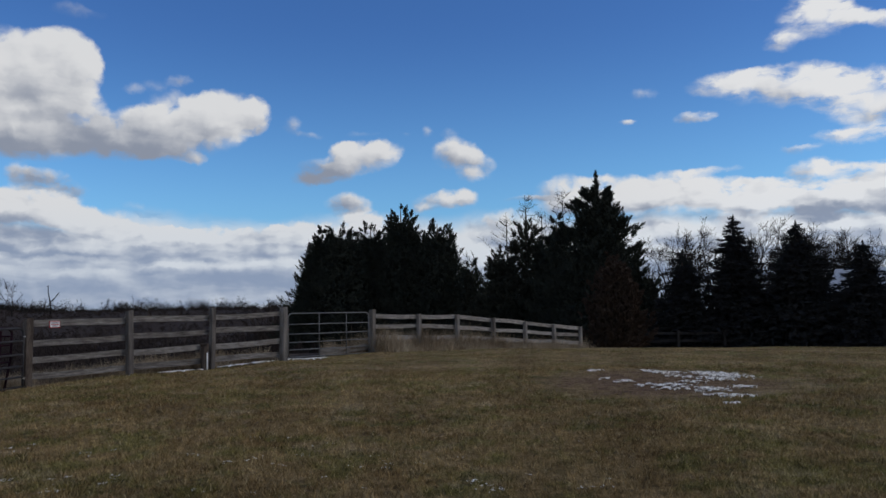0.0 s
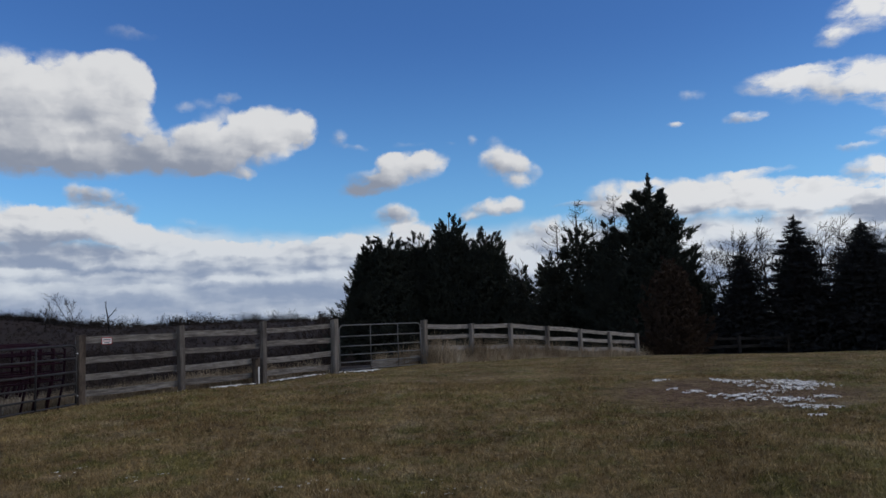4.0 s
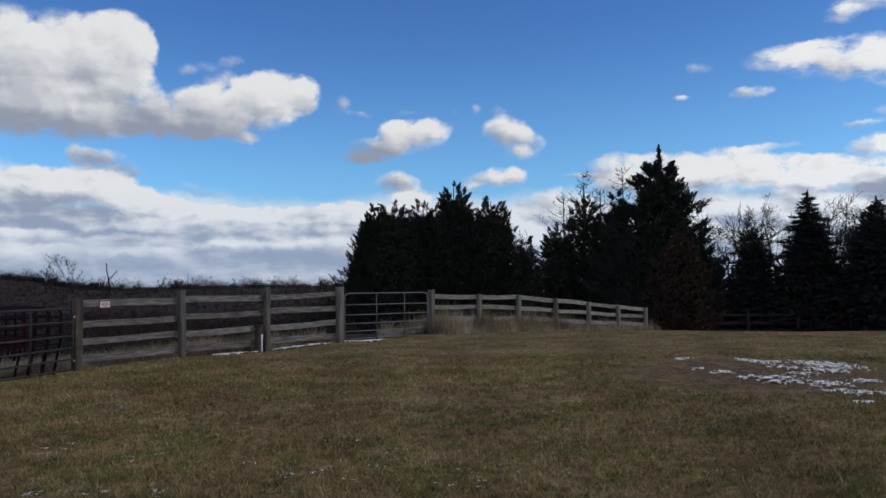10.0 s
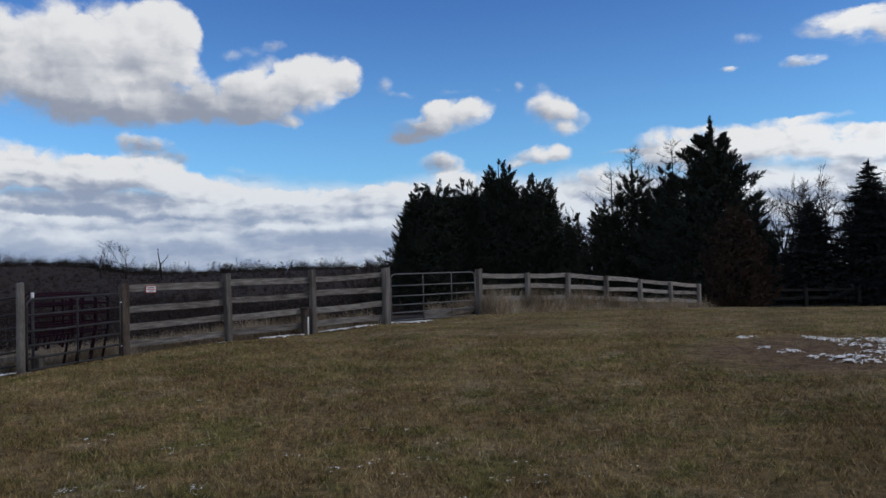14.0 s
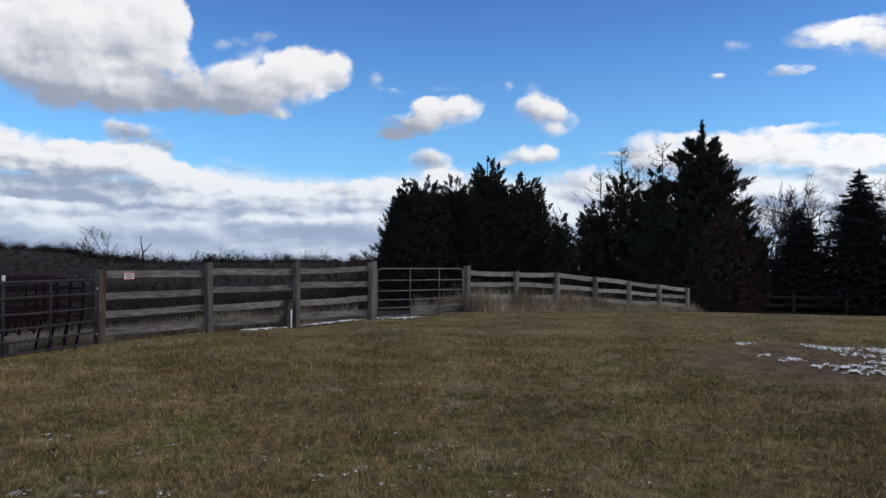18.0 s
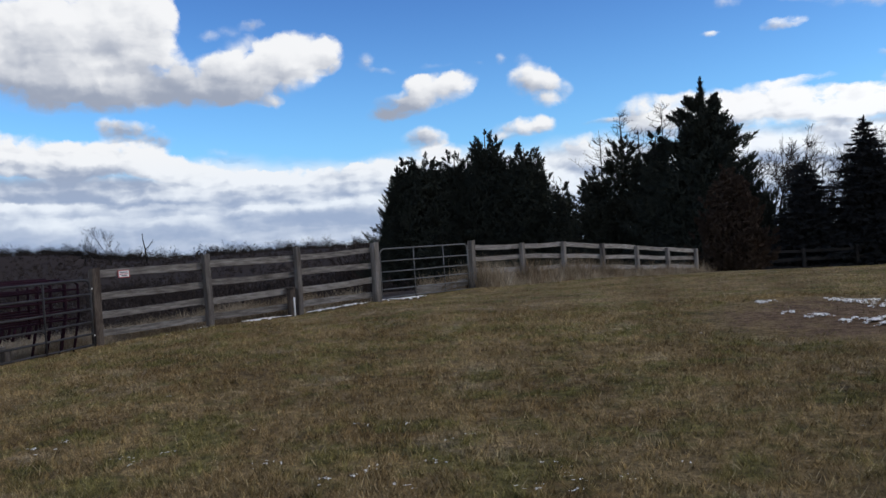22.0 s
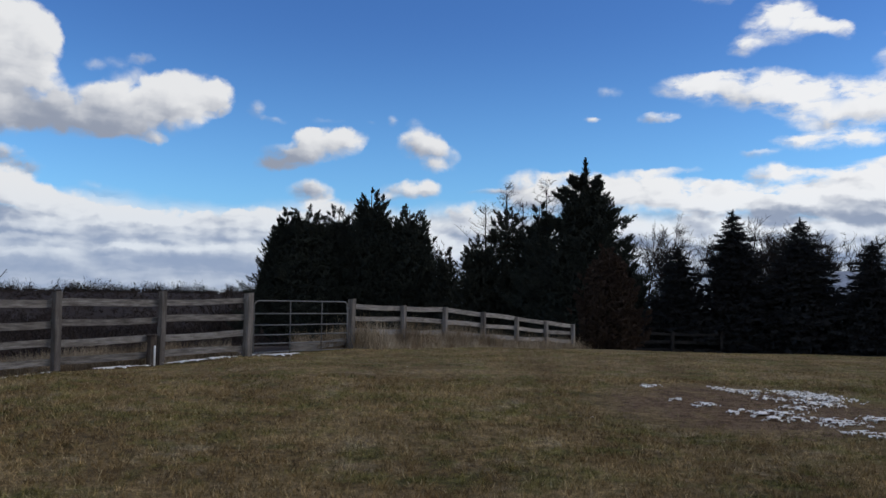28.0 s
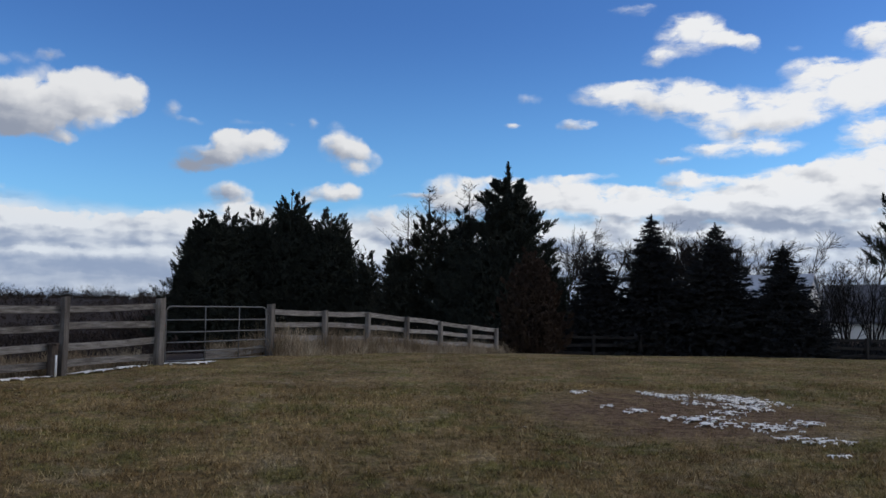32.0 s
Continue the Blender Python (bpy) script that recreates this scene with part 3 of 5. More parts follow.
ground_mat, lawn_blade = lawn_material("winter_lawn", False), lawn_material("lawn_blades", True)
u = np.linspace(-1, 1, 321)
gx = 3600 * np.sinh(7.6 * u) / np.sinh(7.6)
gy = 16 + gx
X, Y = np.meshgrid(gx, gy, indexing="ij")
verts = np.stack([X, Y, ground_z(X, Y)], -1).reshape(-1, 3)
i, j = np.meshgrid(np.arange(320), np.arange(320), indexing="ij")
a = (i * 321 + j).ravel()
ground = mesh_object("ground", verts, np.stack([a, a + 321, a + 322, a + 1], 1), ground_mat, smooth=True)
tagged(ground, "gently sloping winter lawn, olive and brown, running to fields", "ground", kind="structure")


# ---- building blocks ----
def part(name, bm, mat, parent, label=""):
    me = bpy.data.meshes.new(name)
    bm.to_mesh(me)
    bm.free()
    me.materials.append(mat)
    ob = new(name, me)
    ob.parent = parent
    if label:
        ob["label"] = label
    return ob


def empty(name, x, y, z, label, category, group=""):
    ob = new(name)
    ob.location = (x, y, z)
    ob.empty_display_size = 0.2
    return tagged(ob, label, category, group)


def beam(p, q, wide, high, cut=0.008, pieces=6, warp=0.006, up=Vector((0, 0, 1)), seed=0, taper=1.0):
    """A sawn timber from p to q with chamfered edges, a little warped along its length."""
    rng = random.Random(seed)
    bm = bmesh.new()
    p, q = Vector(p), Vector(q)
    ahead = (q - p).normalized()
    side = ahead.cross(up).normalized()
    rise = side.cross(ahead).normalized()
    w, h, c = wide / 2, high / 2, cut
    outline = [(-w + c, -h), (w - c, -h), (w, -h + c), (w, h - c), (w - c, h), (-w + c, h), (-w, h - c), (-w, -h + c)]
    ph1, ph2 = rng.uniform(0, 6), rng.uniform(0, 6)
    rings = []
    for k in range(pieces + 1):
        f = k / pieces
        o = p.lerp(q, f) + side * warp * math.sin(3.1 * f + ph1) + rise * warp * 1.6 * math.sin(4.3 * f + ph2)
        s = 1 + (taper - 1) * f
        rings.append([bm.verts.new(o + side * u0 * s * (1 + rng.uniform(-0.03, 0.03)) + rise * v0 * s * (1 + rng.uniform(-0.03, 0.03))) for u0, v0 in outline])
    for a0, b0 in zip(rings, rings[1:]):
        for k in range(8):
            bm.faces.new((a0[k], a0[(k + 1) % 8], b0[(k + 1) % 8], b0[k]))
    bm.faces.new(rings[0][::-1])
    bm.faces.new(rings[-1])
    bmesh.ops.recalc_face_normals(bm, faces=bm.faces)
    return bm


def tube(points, radius, sides=8, closed=False, end=None):
    """A round bar along the points; end: the radius at the far end."""
    bm = bmesh.new()
    pts = [Vector(p) for p in points]
    n = len(pts)
    rings = []
    for k, p in enumerate(pts):
        ahead = (pts[(k + 1) % n if closed else min(k + 1, n - 1)] - pts[(k - 1) % n if closed else max(k - 1, 0)]).normalized()
        ref = Vector((0, 0, 1)) if abs(ahead.z) < 0.9 else Vector((1, 0, 0))
        s = ahead.cross(ref).normalized()
        t = s.cross(ahead)
        r = radius if end is None else radius + (end - radius) * k / max(n - 1, 1)
        rings.append([bm.verts.new(p + (s * math.cos(2 * math.pi * m / sides) + t * math.sin(2 * math.pi * m / sides)) * r) for m in range(sides)])
    for k in range(n if closed else n - 1):
        a0, b0 = rings[k], rings[(k + 1) % n]
        for m in range(sides):
            bm.faces.new((a0[m], a0[(m + 1) % sides], b0[(m + 1) % sides], b0[m]))
    if not closed:
        bm.faces.new(rings[0][::-1])
        bm.faces.new(rings[-1])
    bmesh.ops.recalc_face_normals(bm, faces=bm.faces)
    for f in bm.faces:
        f.smooth = len(f.verts) == 4
    return bm


def block(sx, sy, sz, x=0, y=0, z=0, cut=0.01):
    bm = bmesh.new()
    bmesh.ops.create_cube(bm, size=1)
    for v in bm.verts:
        v.co = Vector((v.co.x * sx + x, v.co.y * sy + y, v.co.z * sz + z))
    if cut:
        bmesh.ops.bevel(bm, geom=bm.edges[:], offset=cut, segments=1, affect="EDGES")
    return bm


# ---- fences ----
P3, P2, P1, GL, GR = Vector((-9.28, 18.23, 0)), Vector((-7.80, 20.28, 0)), Vector((-6.33, 22.33, 0)), Vector((-4.81, 24.54, 0)), Vector((-2.36, 27.09, 0))
POLE = Vector((-9.70, 15.35, 0))
RUN = [GR, Vector((-0.86, 28.99, 0)), Vector((0.54, 30.97, 0)), Vector((2.02, 32.88, 0)), Vector((3.50, 34.80, 0)), Vector((4.99, 36.74, 0)), Vector((6.50, 38.63, 0))]


def fence_post(parent, at, top, size, turn, mat=None, seed=0, label="", name="post", slope=0.02):
    """A square post from below the ground to the height top, its top cut slightly aslant, at the place at."""
    rng = random.Random(seed)
    lean = Vector((rng.uniform(-0.012, 0.012), rng.uniform(-0.012, 0.012), 0))
    z0 = gz(at.x, at.y) - 0.3
    fwd = Vector((math.cos(turn), math.sin(turn), 0))
    bm = beam(Vector((at.x, at.y, z0)) - lean, Vector((at.x, at.y, top)) + lean, size, size, size * 0.09, 7, 0.004, fwd, seed, 0.97)
    for v in bm.verts:
        if v.co.z > top - 0.03:
            v.co.z += slope * (v.co.x - at.x) / size
    return part(name, bm, mat or post_wood, parent, label)


def board_run(parent, a, b, left, right, behind, high=0.135, thick=0.03, seed=0, mat=None):
    """Boards between the posts at a and b, nailed to the far side; left and right are the heights of their middles at either post."""
    d = (b - a).normalized()
    off = Vector((-d.y, d.x, 0)) * behind * (1.0 if seed % 2 else 1.28)
    for k, (za, zb) in enumerate(zip(left, right)):
        rng = random.Random(seed * 17 + k)
        p = Vector((a.x, a.y, za + rng.uniform(-0.01, 0.01))) + off - d * rng.uniform(0.03, 0.08)
        q = Vector((b.x, b.y, zb + rng.uniform(-0.01, 0.01))) + off + d * rng.uniform(0.03, 0.08)
        part("board", beam(p, q, thick, high * rng.uniform(0.90, 1.08), 0.004, 9, 0.009, Vector((0, 0, 1)), seed * 31 + k), mat or wood_grey, parent)


TOP = {"p3": 1.64, "p2": 1.80, "p1": 1.86, "gl": 1.87, "gr": 1.76}
left_dir = math.atan2(GL.y - P3.y, GL.x - P3.x)
west_fence = empty("board_fence", P1.x, P1.y, 0, "weathered grey four-board fence on square posts along the lawn", "fence", "paddock fences")
west_fence.location = (0, 0, 0)
fence_post(west_fence, P3, TOP["p3"], 0.17, left_dir, seed=3)
fence_post(west_fence, P2, TOP["p2"], 0.15, left_dir, post_grey, seed=4)
fence_post(west_fence, P1, TOP["p1"], 0.145, left_dir, post_grey, seed=5)
fence_post(west_fence, GL, TOP["gl"], 0.19, left_dir, post_pale, seed=6, label="thick pale gate post")
board_run(west_fence, P3, P2, (1.51, 1.06, 0.705, 0.345), (1.56, 1.15, 0.76, 0.37), 0.09, 0.145, seed=1)
board_run(west_fence, P2, P1, (1.57, 1.15, 0.76, 0.38), (1.60, 1.205, 0.785, 0.45), 0.09, 0.145, seed=2)
board_run(west_fence, P1, GL, (1.60, 1.215, 0.79, 0.45), (1.685, 1.265, 0.86, 0.455), 0.09, 0.145, seed=3)

east_fence = empty("board_fence", 0, 0, 0, "weathered grey board fence running away down the slope", "fence", "paddock fences")
tops = (1.77, 1.61, 1.56, 1.40, 1.21, 1.04, 0.88)
for k, (p, zt) in enumerate(zip(RUN, tops)):
    fence_post(east_fence, p, zt, 0.18 if k == 0 else 0.145, 0.92, post_pale if k != 3 else post_grey, seed=20 + k)
LEVELS = ((1.56, 1.22, 0.86), (1.515, 1.165, 0.79), (1.465, 1.08, 0.70), (1.32, 0.92, 0.545), (1.15, 0.775, 0.40), (0.985, 0.63, 0.28), (0.81, 0.47, 0.13))
for k in range(6):
    board_run(east_fence, RUN[k], RUN[k + 1], LEVELS[k], LEVELS[k + 1], 0.09, 0.15, seed=40 + k, mat=pale_wood)

pole_wood = material("pole_wood", [(0.3, (0.06, 0.052, 0.045)), (0.5, (0.13, 0.115, 0.10)), (0.7, (0.21, 0.19, 0.165))], 3.0, (1, 1, 0.3), 0.9, 0.5, 30)
# lone pole on the near side of the paddock gate
pole_thing = empty("gate_post", POLE.x, POLE.y, 0, "pale grey round wooden gate post standing beside the gate", "post")
pole_thing.location = (0, 0, 0)
zp = gz(POLE.x, POLE.y)
part("shaft", tube([(POLE.x, POLE.y, zp - 0.3), (POLE.x + 0.005, POLE.y, zp + 0.6), (POLE.x, POLE.y + 0.004, 1.685), (POLE.x, POLE.y, 1.70)], 0.075, 14, end=0.066), pole_wood, pole_thing)

# short post with a white pipe by the fence
stub = empty("stub_post", -6.47, 22.12, gz(-6.47, 22.12), "short dark post with a white pipe strapped to it", "post")
part("post", beam((0, 0, -0.25), (0, 0, 0.66), 0.16, 0.16, 0.015, 4, 0.004, Vector((0.6, 0.8, 0)), 9), post_wood, stub)
part("cap", block(0.20, 0.20, 0.05, 0, 0, 0.68, 0.012), post_wood, stub)
part("pipe", tube([(0.10, -0.10, -0.1), (0.10, -0.10, 0.2), (0.10, -0.10, 0.46)], 0.02, 10), white_paint, stub, "white plastic pipe")

# notice on the top board
d = (P2 - P3).normalized()
n = Vector((d.y, -d.x, 0))
spot = Vector((-8.97, 18.78, 1.50)) + n * 0.03
notice = empty("notice", spot.x, spot.y, spot.z, "small white notice with red border nailed to the fence", "sign")
notice.rotation_euler = (0, 0, math.atan2(d.y, d.x))
part("plate", block(0.25, 0.008, 0.155, 0, 0, 0, 0.002), red_paint, notice)
part("face", block(0.222, 0.004, 0.127, 0, -0.008, 0, 0.001), white_paint, notice)
for k, (w0, z0) in enumerate(((0.16, 0.032), (0.18, -0.004), (0.12, -0.038))):
    part("bar", block(w0, 0.003, 0.016, 0, -0.012, z0, 0), red_paint if k == 1 else pane_mat, notice)


# ---- gates ----
def tube_gate(name, a, b, low, high, fractions, uprights, mat, label, group, bar=0.024, pale_hinge=False):
    """A tubular farm gate hung between a and b: a bent outer frame, cross bars and upright stays."""
    thing = empty(name, 0, 0, 0, label, "gate", group)
    a, b = Vector(a), Vector(b)
    d = (b - a).normalized()
    length = (b - a).length
    h = high - low

    def at(s, f):
        base = a.lerp(b, s / length)
        return Vector((base.x, base.y, base.z + high - f * h))

    r = 0.14
    pts = [at(0, 1), at(0, 0.5), at(0, r / h)]
    pts += [at(r * (1 - math.cos(t)), r / h * (1 - math.sin(t))) for t in (0.5, 1.05, 1.57)]
    pts += [at(length * f, 0) for f in (0.3, 0.5, 0.7)]
    pts += [at(length - r * (1 - math.cos(t)), r / h * (1 - math.sin(t))) for t in (1.57, 1.05, 0.5)]
    pts += [at(length, r / h), at(length, 0.5), at(length, 1)]
    part("frame", tube(pts, bar * 1.15, 8), mat, thing)
    for k, f in enumerate(fractions):
        part("bar", tube([at(0, f), at(length * 0.35, f + 0.006 * math.sin(k)), at(length * 0.7, f), at(length, f)], bar, 8), mat, thing)
    side = Vector((d.y, -d.x, 0)) * 0.02
    for s in uprights:
        part("upright", tube([at(length * s, 0) + side, at(length * s, 1) + side], bar * 0.85, 6), mat, thing)
    for f in (0.14, 0.86):
        part("hinge", tube([at(length, f) - d * 0.02, at(length, f) + d * 0.10], 0.018, 6), white_paint if pale_hinge else mat, thing)
    part("latch", tube([at(0, 0.35), at(0, 0.35) - d * 0.09], 0.014, 6), red_paint if name == "field_gate" else mat, thing)
    return thing


gd = (GR - GL).normalized()
a0, b0 = GL + gd * 0.17, GR - gd * 0.16
a0.z, b0.z = gz(a0.x, a0.y) + 0.10, gz(b0.x, b0.y) + 0.02
tube_gate("field_gate", a0, b0, -0.02, 1.31, (0.25, 0.47, 0.66, 0.83, 1.0), (0.36, 0.70), gate_steel, "galvanised tubular farm gate with six rails, closed between posts", "farm gates", 0.0165)
pd = (P3 - POLE).normalized()
a0, b0 = POLE + pd * 0.14, P3 - pd * 0.16
a0.z, b0.z = gz(a0.x, a0.y), gz(b0.x, b0.y) + 0.04
tube_gate("paddock_gate", a0, b0, 0.06, 1.34, (0.22, 0.45, 0.65, 0.83, 1.0), (0.5,), dark_steel, "dull grey tubular paddock gate with six rails, closed", "farm gates", 0.022, True)
# corral panels stacked behind the paddock gate, their near ends propped off the ground
sidev = Vector((-pd.y, pd.x, 0))


def corral_panel(k):
    thing = empty("corral_panel", 0, 0, 0, "dark maroon tube corral panel stacked behind the gate", "panel", "corral panels")
    rng = random.Random(60 + k)
    near, far = 0.62 + 0.12 * k, 2.80 - 0.14 * k
    depth, lift = 0.32 + 0.21 * k, 0.05 * k

    def at(s, z, out=0.0):
        p = POLE + pd * s + sidev * (depth + out)
        return Vector((p.x, p.y, gz(p.x, p.y) + z))

    zs = (1.40, 1.22, 1.02, 0.83, 0.65)
    for m, z in enumerate(zs):
        droop = 0.04 * math.sin(1.7 * m + k)
        z = z + lift
        ends = 0.10 if m == 0 else 0.0
        part("rail", tube([at(near, z - ends), at(near + 0.12, z), at((near + far) / 2, z + droop * 0.3), at(far - 0.12, z + 0.03), at(far, z + 0.03 - ends)], 0.020, 7), maroon, thing)
    part("upright", tube([at(near, 1.32 + lift), at(near, 0.52 + lift)], 0.023, 7), maroon, thing)
    part("upright", tube([at((near + far) / 2, 1.40 + lift), at((near + far) / 2, 0.58 + lift)], 0.022, 7), maroon, thing)
    for s0 in (far, far - 0.36):
        part("leg", tube([at(s0, 1.36 + lift), at(s0 - 0.02, 0.75), at(s0 - 0.24, -0.03)], 0.026, 7), maroon, thing)
    for s0 in (near + 0.12, near + 0.40, near + 0.82):
        s0 += rng.uniform(-0.05, 0.05)
        part("foot", tube([at(s0 + 0.08, 0.62 + lift), at(s0, 0.40 + lift)], 0.026, 7), maroon, thing)


for k in range(3):
    corral_panel(k)
rack = empty("timber_skid", 0, 0, 0, "low weathered timber propping the stacked panels", "timber")
p, q = POLE + pd * 0.55 + sidev * 1.15, POLE + pd * 1.7 + sidev * 1.15
part("skid", beam((p.x, p.y, gz(p.x, p.y) + 0.30), (q.x, q.y, gz(q.x, q.y) + 0.30), 0.12, 0.10, 0.01, 4, 0.004, seed=91), post_grey, rack)
for w in (p, q):
    part("block", block(0.2, 0.2, 0.32, w.x, w.y, gz(w.x, w.y) + 0.12, 0.015), post_grey, rack)


# next gate along, beyond the lone post
a1, b1 = Vector((-14.1, 16.3, 0)), Vector((-10.55, 16.75, 0))
a1.z, b1.z = gz(a1.x, a1.y), gz(b1.x, b1.y)
tube_gate("paddock_gate", a1, b1, 0.16, 1.50, (0.24, 0.44, 0.62, 0.8, 1.0), (0.5,), dark_steel, "dark tubular gate standing open beyond the lone post", "farm gates", 0.02)
# capped pipe at the hinge of the near gate
stub_pipe = empty("gate_stop", 0, 0, 0, "short upright pipe with a pale cap behind the gate", "pipe")
sp = POLE + pd * 0.52 + sidev * 0.2
part("pipe", tube([(sp.x, sp.y, gz(sp.x, sp.y) - 0.1), (sp.x, sp.y, gz(sp.x, sp.y) + 1.36)], 0.028, 8), dark_steel, stub_pipe)
part("cap", tube([(sp.x, sp.y, gz(sp.x, sp.y) + 1.34), (sp.x, sp.y, gz(sp.x, sp.y) + 1.48)], 0.03, 8), white_paint, stub_pipe, "pale plastic cap")

# fence along the foot of the spruces; its wood colour holds the shade there
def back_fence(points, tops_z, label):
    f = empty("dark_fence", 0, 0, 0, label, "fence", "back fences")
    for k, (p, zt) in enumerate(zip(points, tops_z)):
        fence_post(f, p, zt, 0.15, 0.2, shaded_wood, seed=70 + k)
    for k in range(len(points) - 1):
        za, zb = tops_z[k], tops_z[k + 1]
        board_run(f, points[k], points[k + 1], (za - 0.14, za - 0.55, za - 0.95), (zb - 0.14, zb - 0.55, zb - 0.95), 0.09, 0.14, seed=80 + k, mat=shaded_wood)


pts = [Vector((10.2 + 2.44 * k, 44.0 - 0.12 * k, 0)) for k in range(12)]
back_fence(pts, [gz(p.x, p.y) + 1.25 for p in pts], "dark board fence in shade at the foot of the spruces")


# ---- trees ----
def sprays(base, axis, length, width, rng, blades=4, fan=0.75):
    """Vertices and faces of tufts: thin triangles fanned round their axes."""
    n = len(base)
    axis = axis / np.linalg.norm(axis, axis=1, keepdims=True)
    ref = np.where(np.abs(axis[:, 2:3]) < 0.9, np.array([[0, 0, 1.0]]), np.array([[1.0, 0, 0]]))
    s = np.cross(axis, ref)
    s /= np.linalg.norm(s, axis=1, keepdims=True)
    t = np.cross(s, axis)
    out = []
    for k in range(blades):
        ang = rng.uniform(0, 2 * np.pi, n)[:, None]
        side = s * np.cos(ang) + t * np.sin(ang)
        spread = rng.uniform(0.2 * fan, fan, n)[:, None]
        tip = base + (axis + side * spread) * length[:, None] * rng.uniform(0.7, 1.1, n)[:, None]
        across = np.cross(axis, side) * width[:, None]
        root = base + (axis + side * spread * 1.3) * length[:, None] * 0.12
        out.append(np.stack([root + across, tip, root - across], 1))
    v = np.concatenate(out).reshape(-1, 3)
    f = np.arange(len(v)).reshape(-1, 3)
    return v, f


def trunk_part(parent, height, radius, mat, seed=0, lean=0.0):
    rng = random.Random(seed)
    pts = [(lean * f * height + rng.uniform(-0.03, 0.03) * height * 0.1, rng.uniform(-0.03, 0.03) * height * 0.1, f * height) for f in (0, 0.15, 0.35, 0.6, 0.8, 1.0)]
    pts[0] = (0, 0, -0.3)
    return part("trunk", tube(pts, radius, 9, end=radius * 0.12), mat, parent)


def cedar(x, y, top, spread, seed, mat, label, profile=0.75, plumes=90, group="", dense=1.0, spike=0.0, low=0.03, tuft=1.0, heart=1.0, crown_top=0.965, rise=1.0, fine=1.0, jag=0.16, lobes=()):
    """An upright cedar: flame-shaped plumes round a trunk, widest at about a third of its height."""
    rng = np.random.default_rng(seed)
    z0 = gz(x, y)
    h = top - z0
    tree = empty("cedar_tree", x, y, z0, label, "tree", group)
    trunk_part(tree, h * 0.93, 0.018 * h + 0.05, bark, seed)
    f = rng.beta(1.1, 1.35, plumes) * (0.92 - low) + low
    f[:9] = np.linspace(0.74, 0.94, 9)
    for i, (level, way, away) in enumerate(lobes):
        f[9 + 6 * i:15 + 6 * i] = level + rng.uniform(-0.035, 0.02, 6)
    reach = spread * np.minimum(1, (f / 0.16 + 0.45)) * np.maximum(1 - f, 0.0) ** profile
    ang = rng.uniform(0, 2 * np.pi, plumes)
    rad = reach * rng.uniform(0.35, 0.86, plumes) * np.where(f > 0.7, 0.78, 1.0) * np.where(rng.uniform(0, 1, plumes) < jag, 1.28, 1.0)
    for i, (level, way, away) in enumerate(lobes):
        ang[9 + 6 * i:15 + 6 * i] = way + rng.uniform(-0.25, 0.25, 6)
        rad[9 + 6 * i:15 + 6 * i] = away * rng.uniform(0.6, 1.0, 6)
    out = np.stack([np.cos(ang), np.sin(ang), 0 * ang], 1)
    centre = out * rad[:, None]
    centre[:, 2] = f * h
    lift = rise * rng.uniform(0.55, 1.45, plumes) * (0.5 + 1.0 * f)
    ax = out * rng.uniform(0.5, 1.0, plumes)[:, None]
    ax[:, 2] += lift
    ax /= np.linalg.norm(ax, axis=1, keepdims=True)
    long = tuft * (0.13 * h + 0.20 * reach) * rng.uniform(0.65, 1.35, plumes) * (0.55 + 0.55 * (1 - f))
    # each plume forks into feathery side shoots, and each shoot carries its sprays
    shoots, per = 14, max(4, int(12 * dense))
    s0 = np.linspace(0.05, 1.0, shoots)[None] * rng.uniform(0.9, 1.0, (plumes, shoots))
    jit = rng.normal(0, 1, (plumes, shoots, 3))
    jit -= (jit * ax[:, None]).sum(2, keepdims=True) * ax[:, None]
    jit /= np.linalg.norm(jit, axis=2, keepdims=True)
    open_angle = (1.0 - 0.92 * s0)[..., None]
    sub = ax[:, None] * 0.88 + jit * 0.78 * open_angle + np.array([0, 0, 0.28])
    sub /= np.linalg.norm(sub, axis=2, keepdims=True)
    sub_len = long[:, None] * (0.42 - 0.26 * s0) * rng.uniform(0.6, 1.25, (plumes, shoots))
    root = centre[:, None] + ax[:, None] * (s0 * long[:, None] * 0.8)[..., None]
    t = rng.uniform(0, 1, (plumes, shoots, per))
    wander = rng.normal(0, 1, (plumes, shoots, per, 3)) * (sub_len[..., None] * 0.13 * (1 - t))[..., None]
    pos = root[:, :, None] + sub[:, :, None] * (t * sub_len[..., None])[..., None] + wander
    direc = sub[:, :, None] * 1.25 + rng.normal(0, 0.36, (plumes, shoots, per, 3)) + np.array([0, 0, 0.15])
    pos, direc = pos.reshape(-1, 3), direc.reshape(-1, 3)
    pos[:, 2] = np.clip(pos[:, 2], 0.05, None)
    pos[:, 2] *= crown_top * h / pos[:, 2].max()
    n = len(pos)
    slim = np.repeat((1.0 - 0.5 * s0).reshape(-1), per)
    v, fa = sprays(pos, direc, rng.uniform(0.6, 1.3, n) * (0.15 + 0.017 * h) * slim * fine, rng.uniform(0.6, 1.2, n) * (0.010 + 0.0014 * h) * slim * fine, rng, 4, 0.45)
    # filled heart of the crown
    m = int(7000 * dense * heart)
    g = rng.beta(1.15, 1.45, m) * 0.80 + 0.02
    rr = spread * np.minimum(1, g / 0.16 + 0.45) * (1 - g) ** profile * rng.uniform(0.0, 0.64, m) ** 0.7
    an = rng.uniform(0, 2 * np.pi, m)
    c = np.stack([np.cos(an) * rr, np.sin(an) * rr, g * h], 1)
    v2, f2 = sprays(c, rng.normal(0, 1, (m, 3)) + np.array([0, 0, 0.7]), np.full(m, 0.045 * h), np.full(m, 0.002 * h + 0.03), rng, 3)
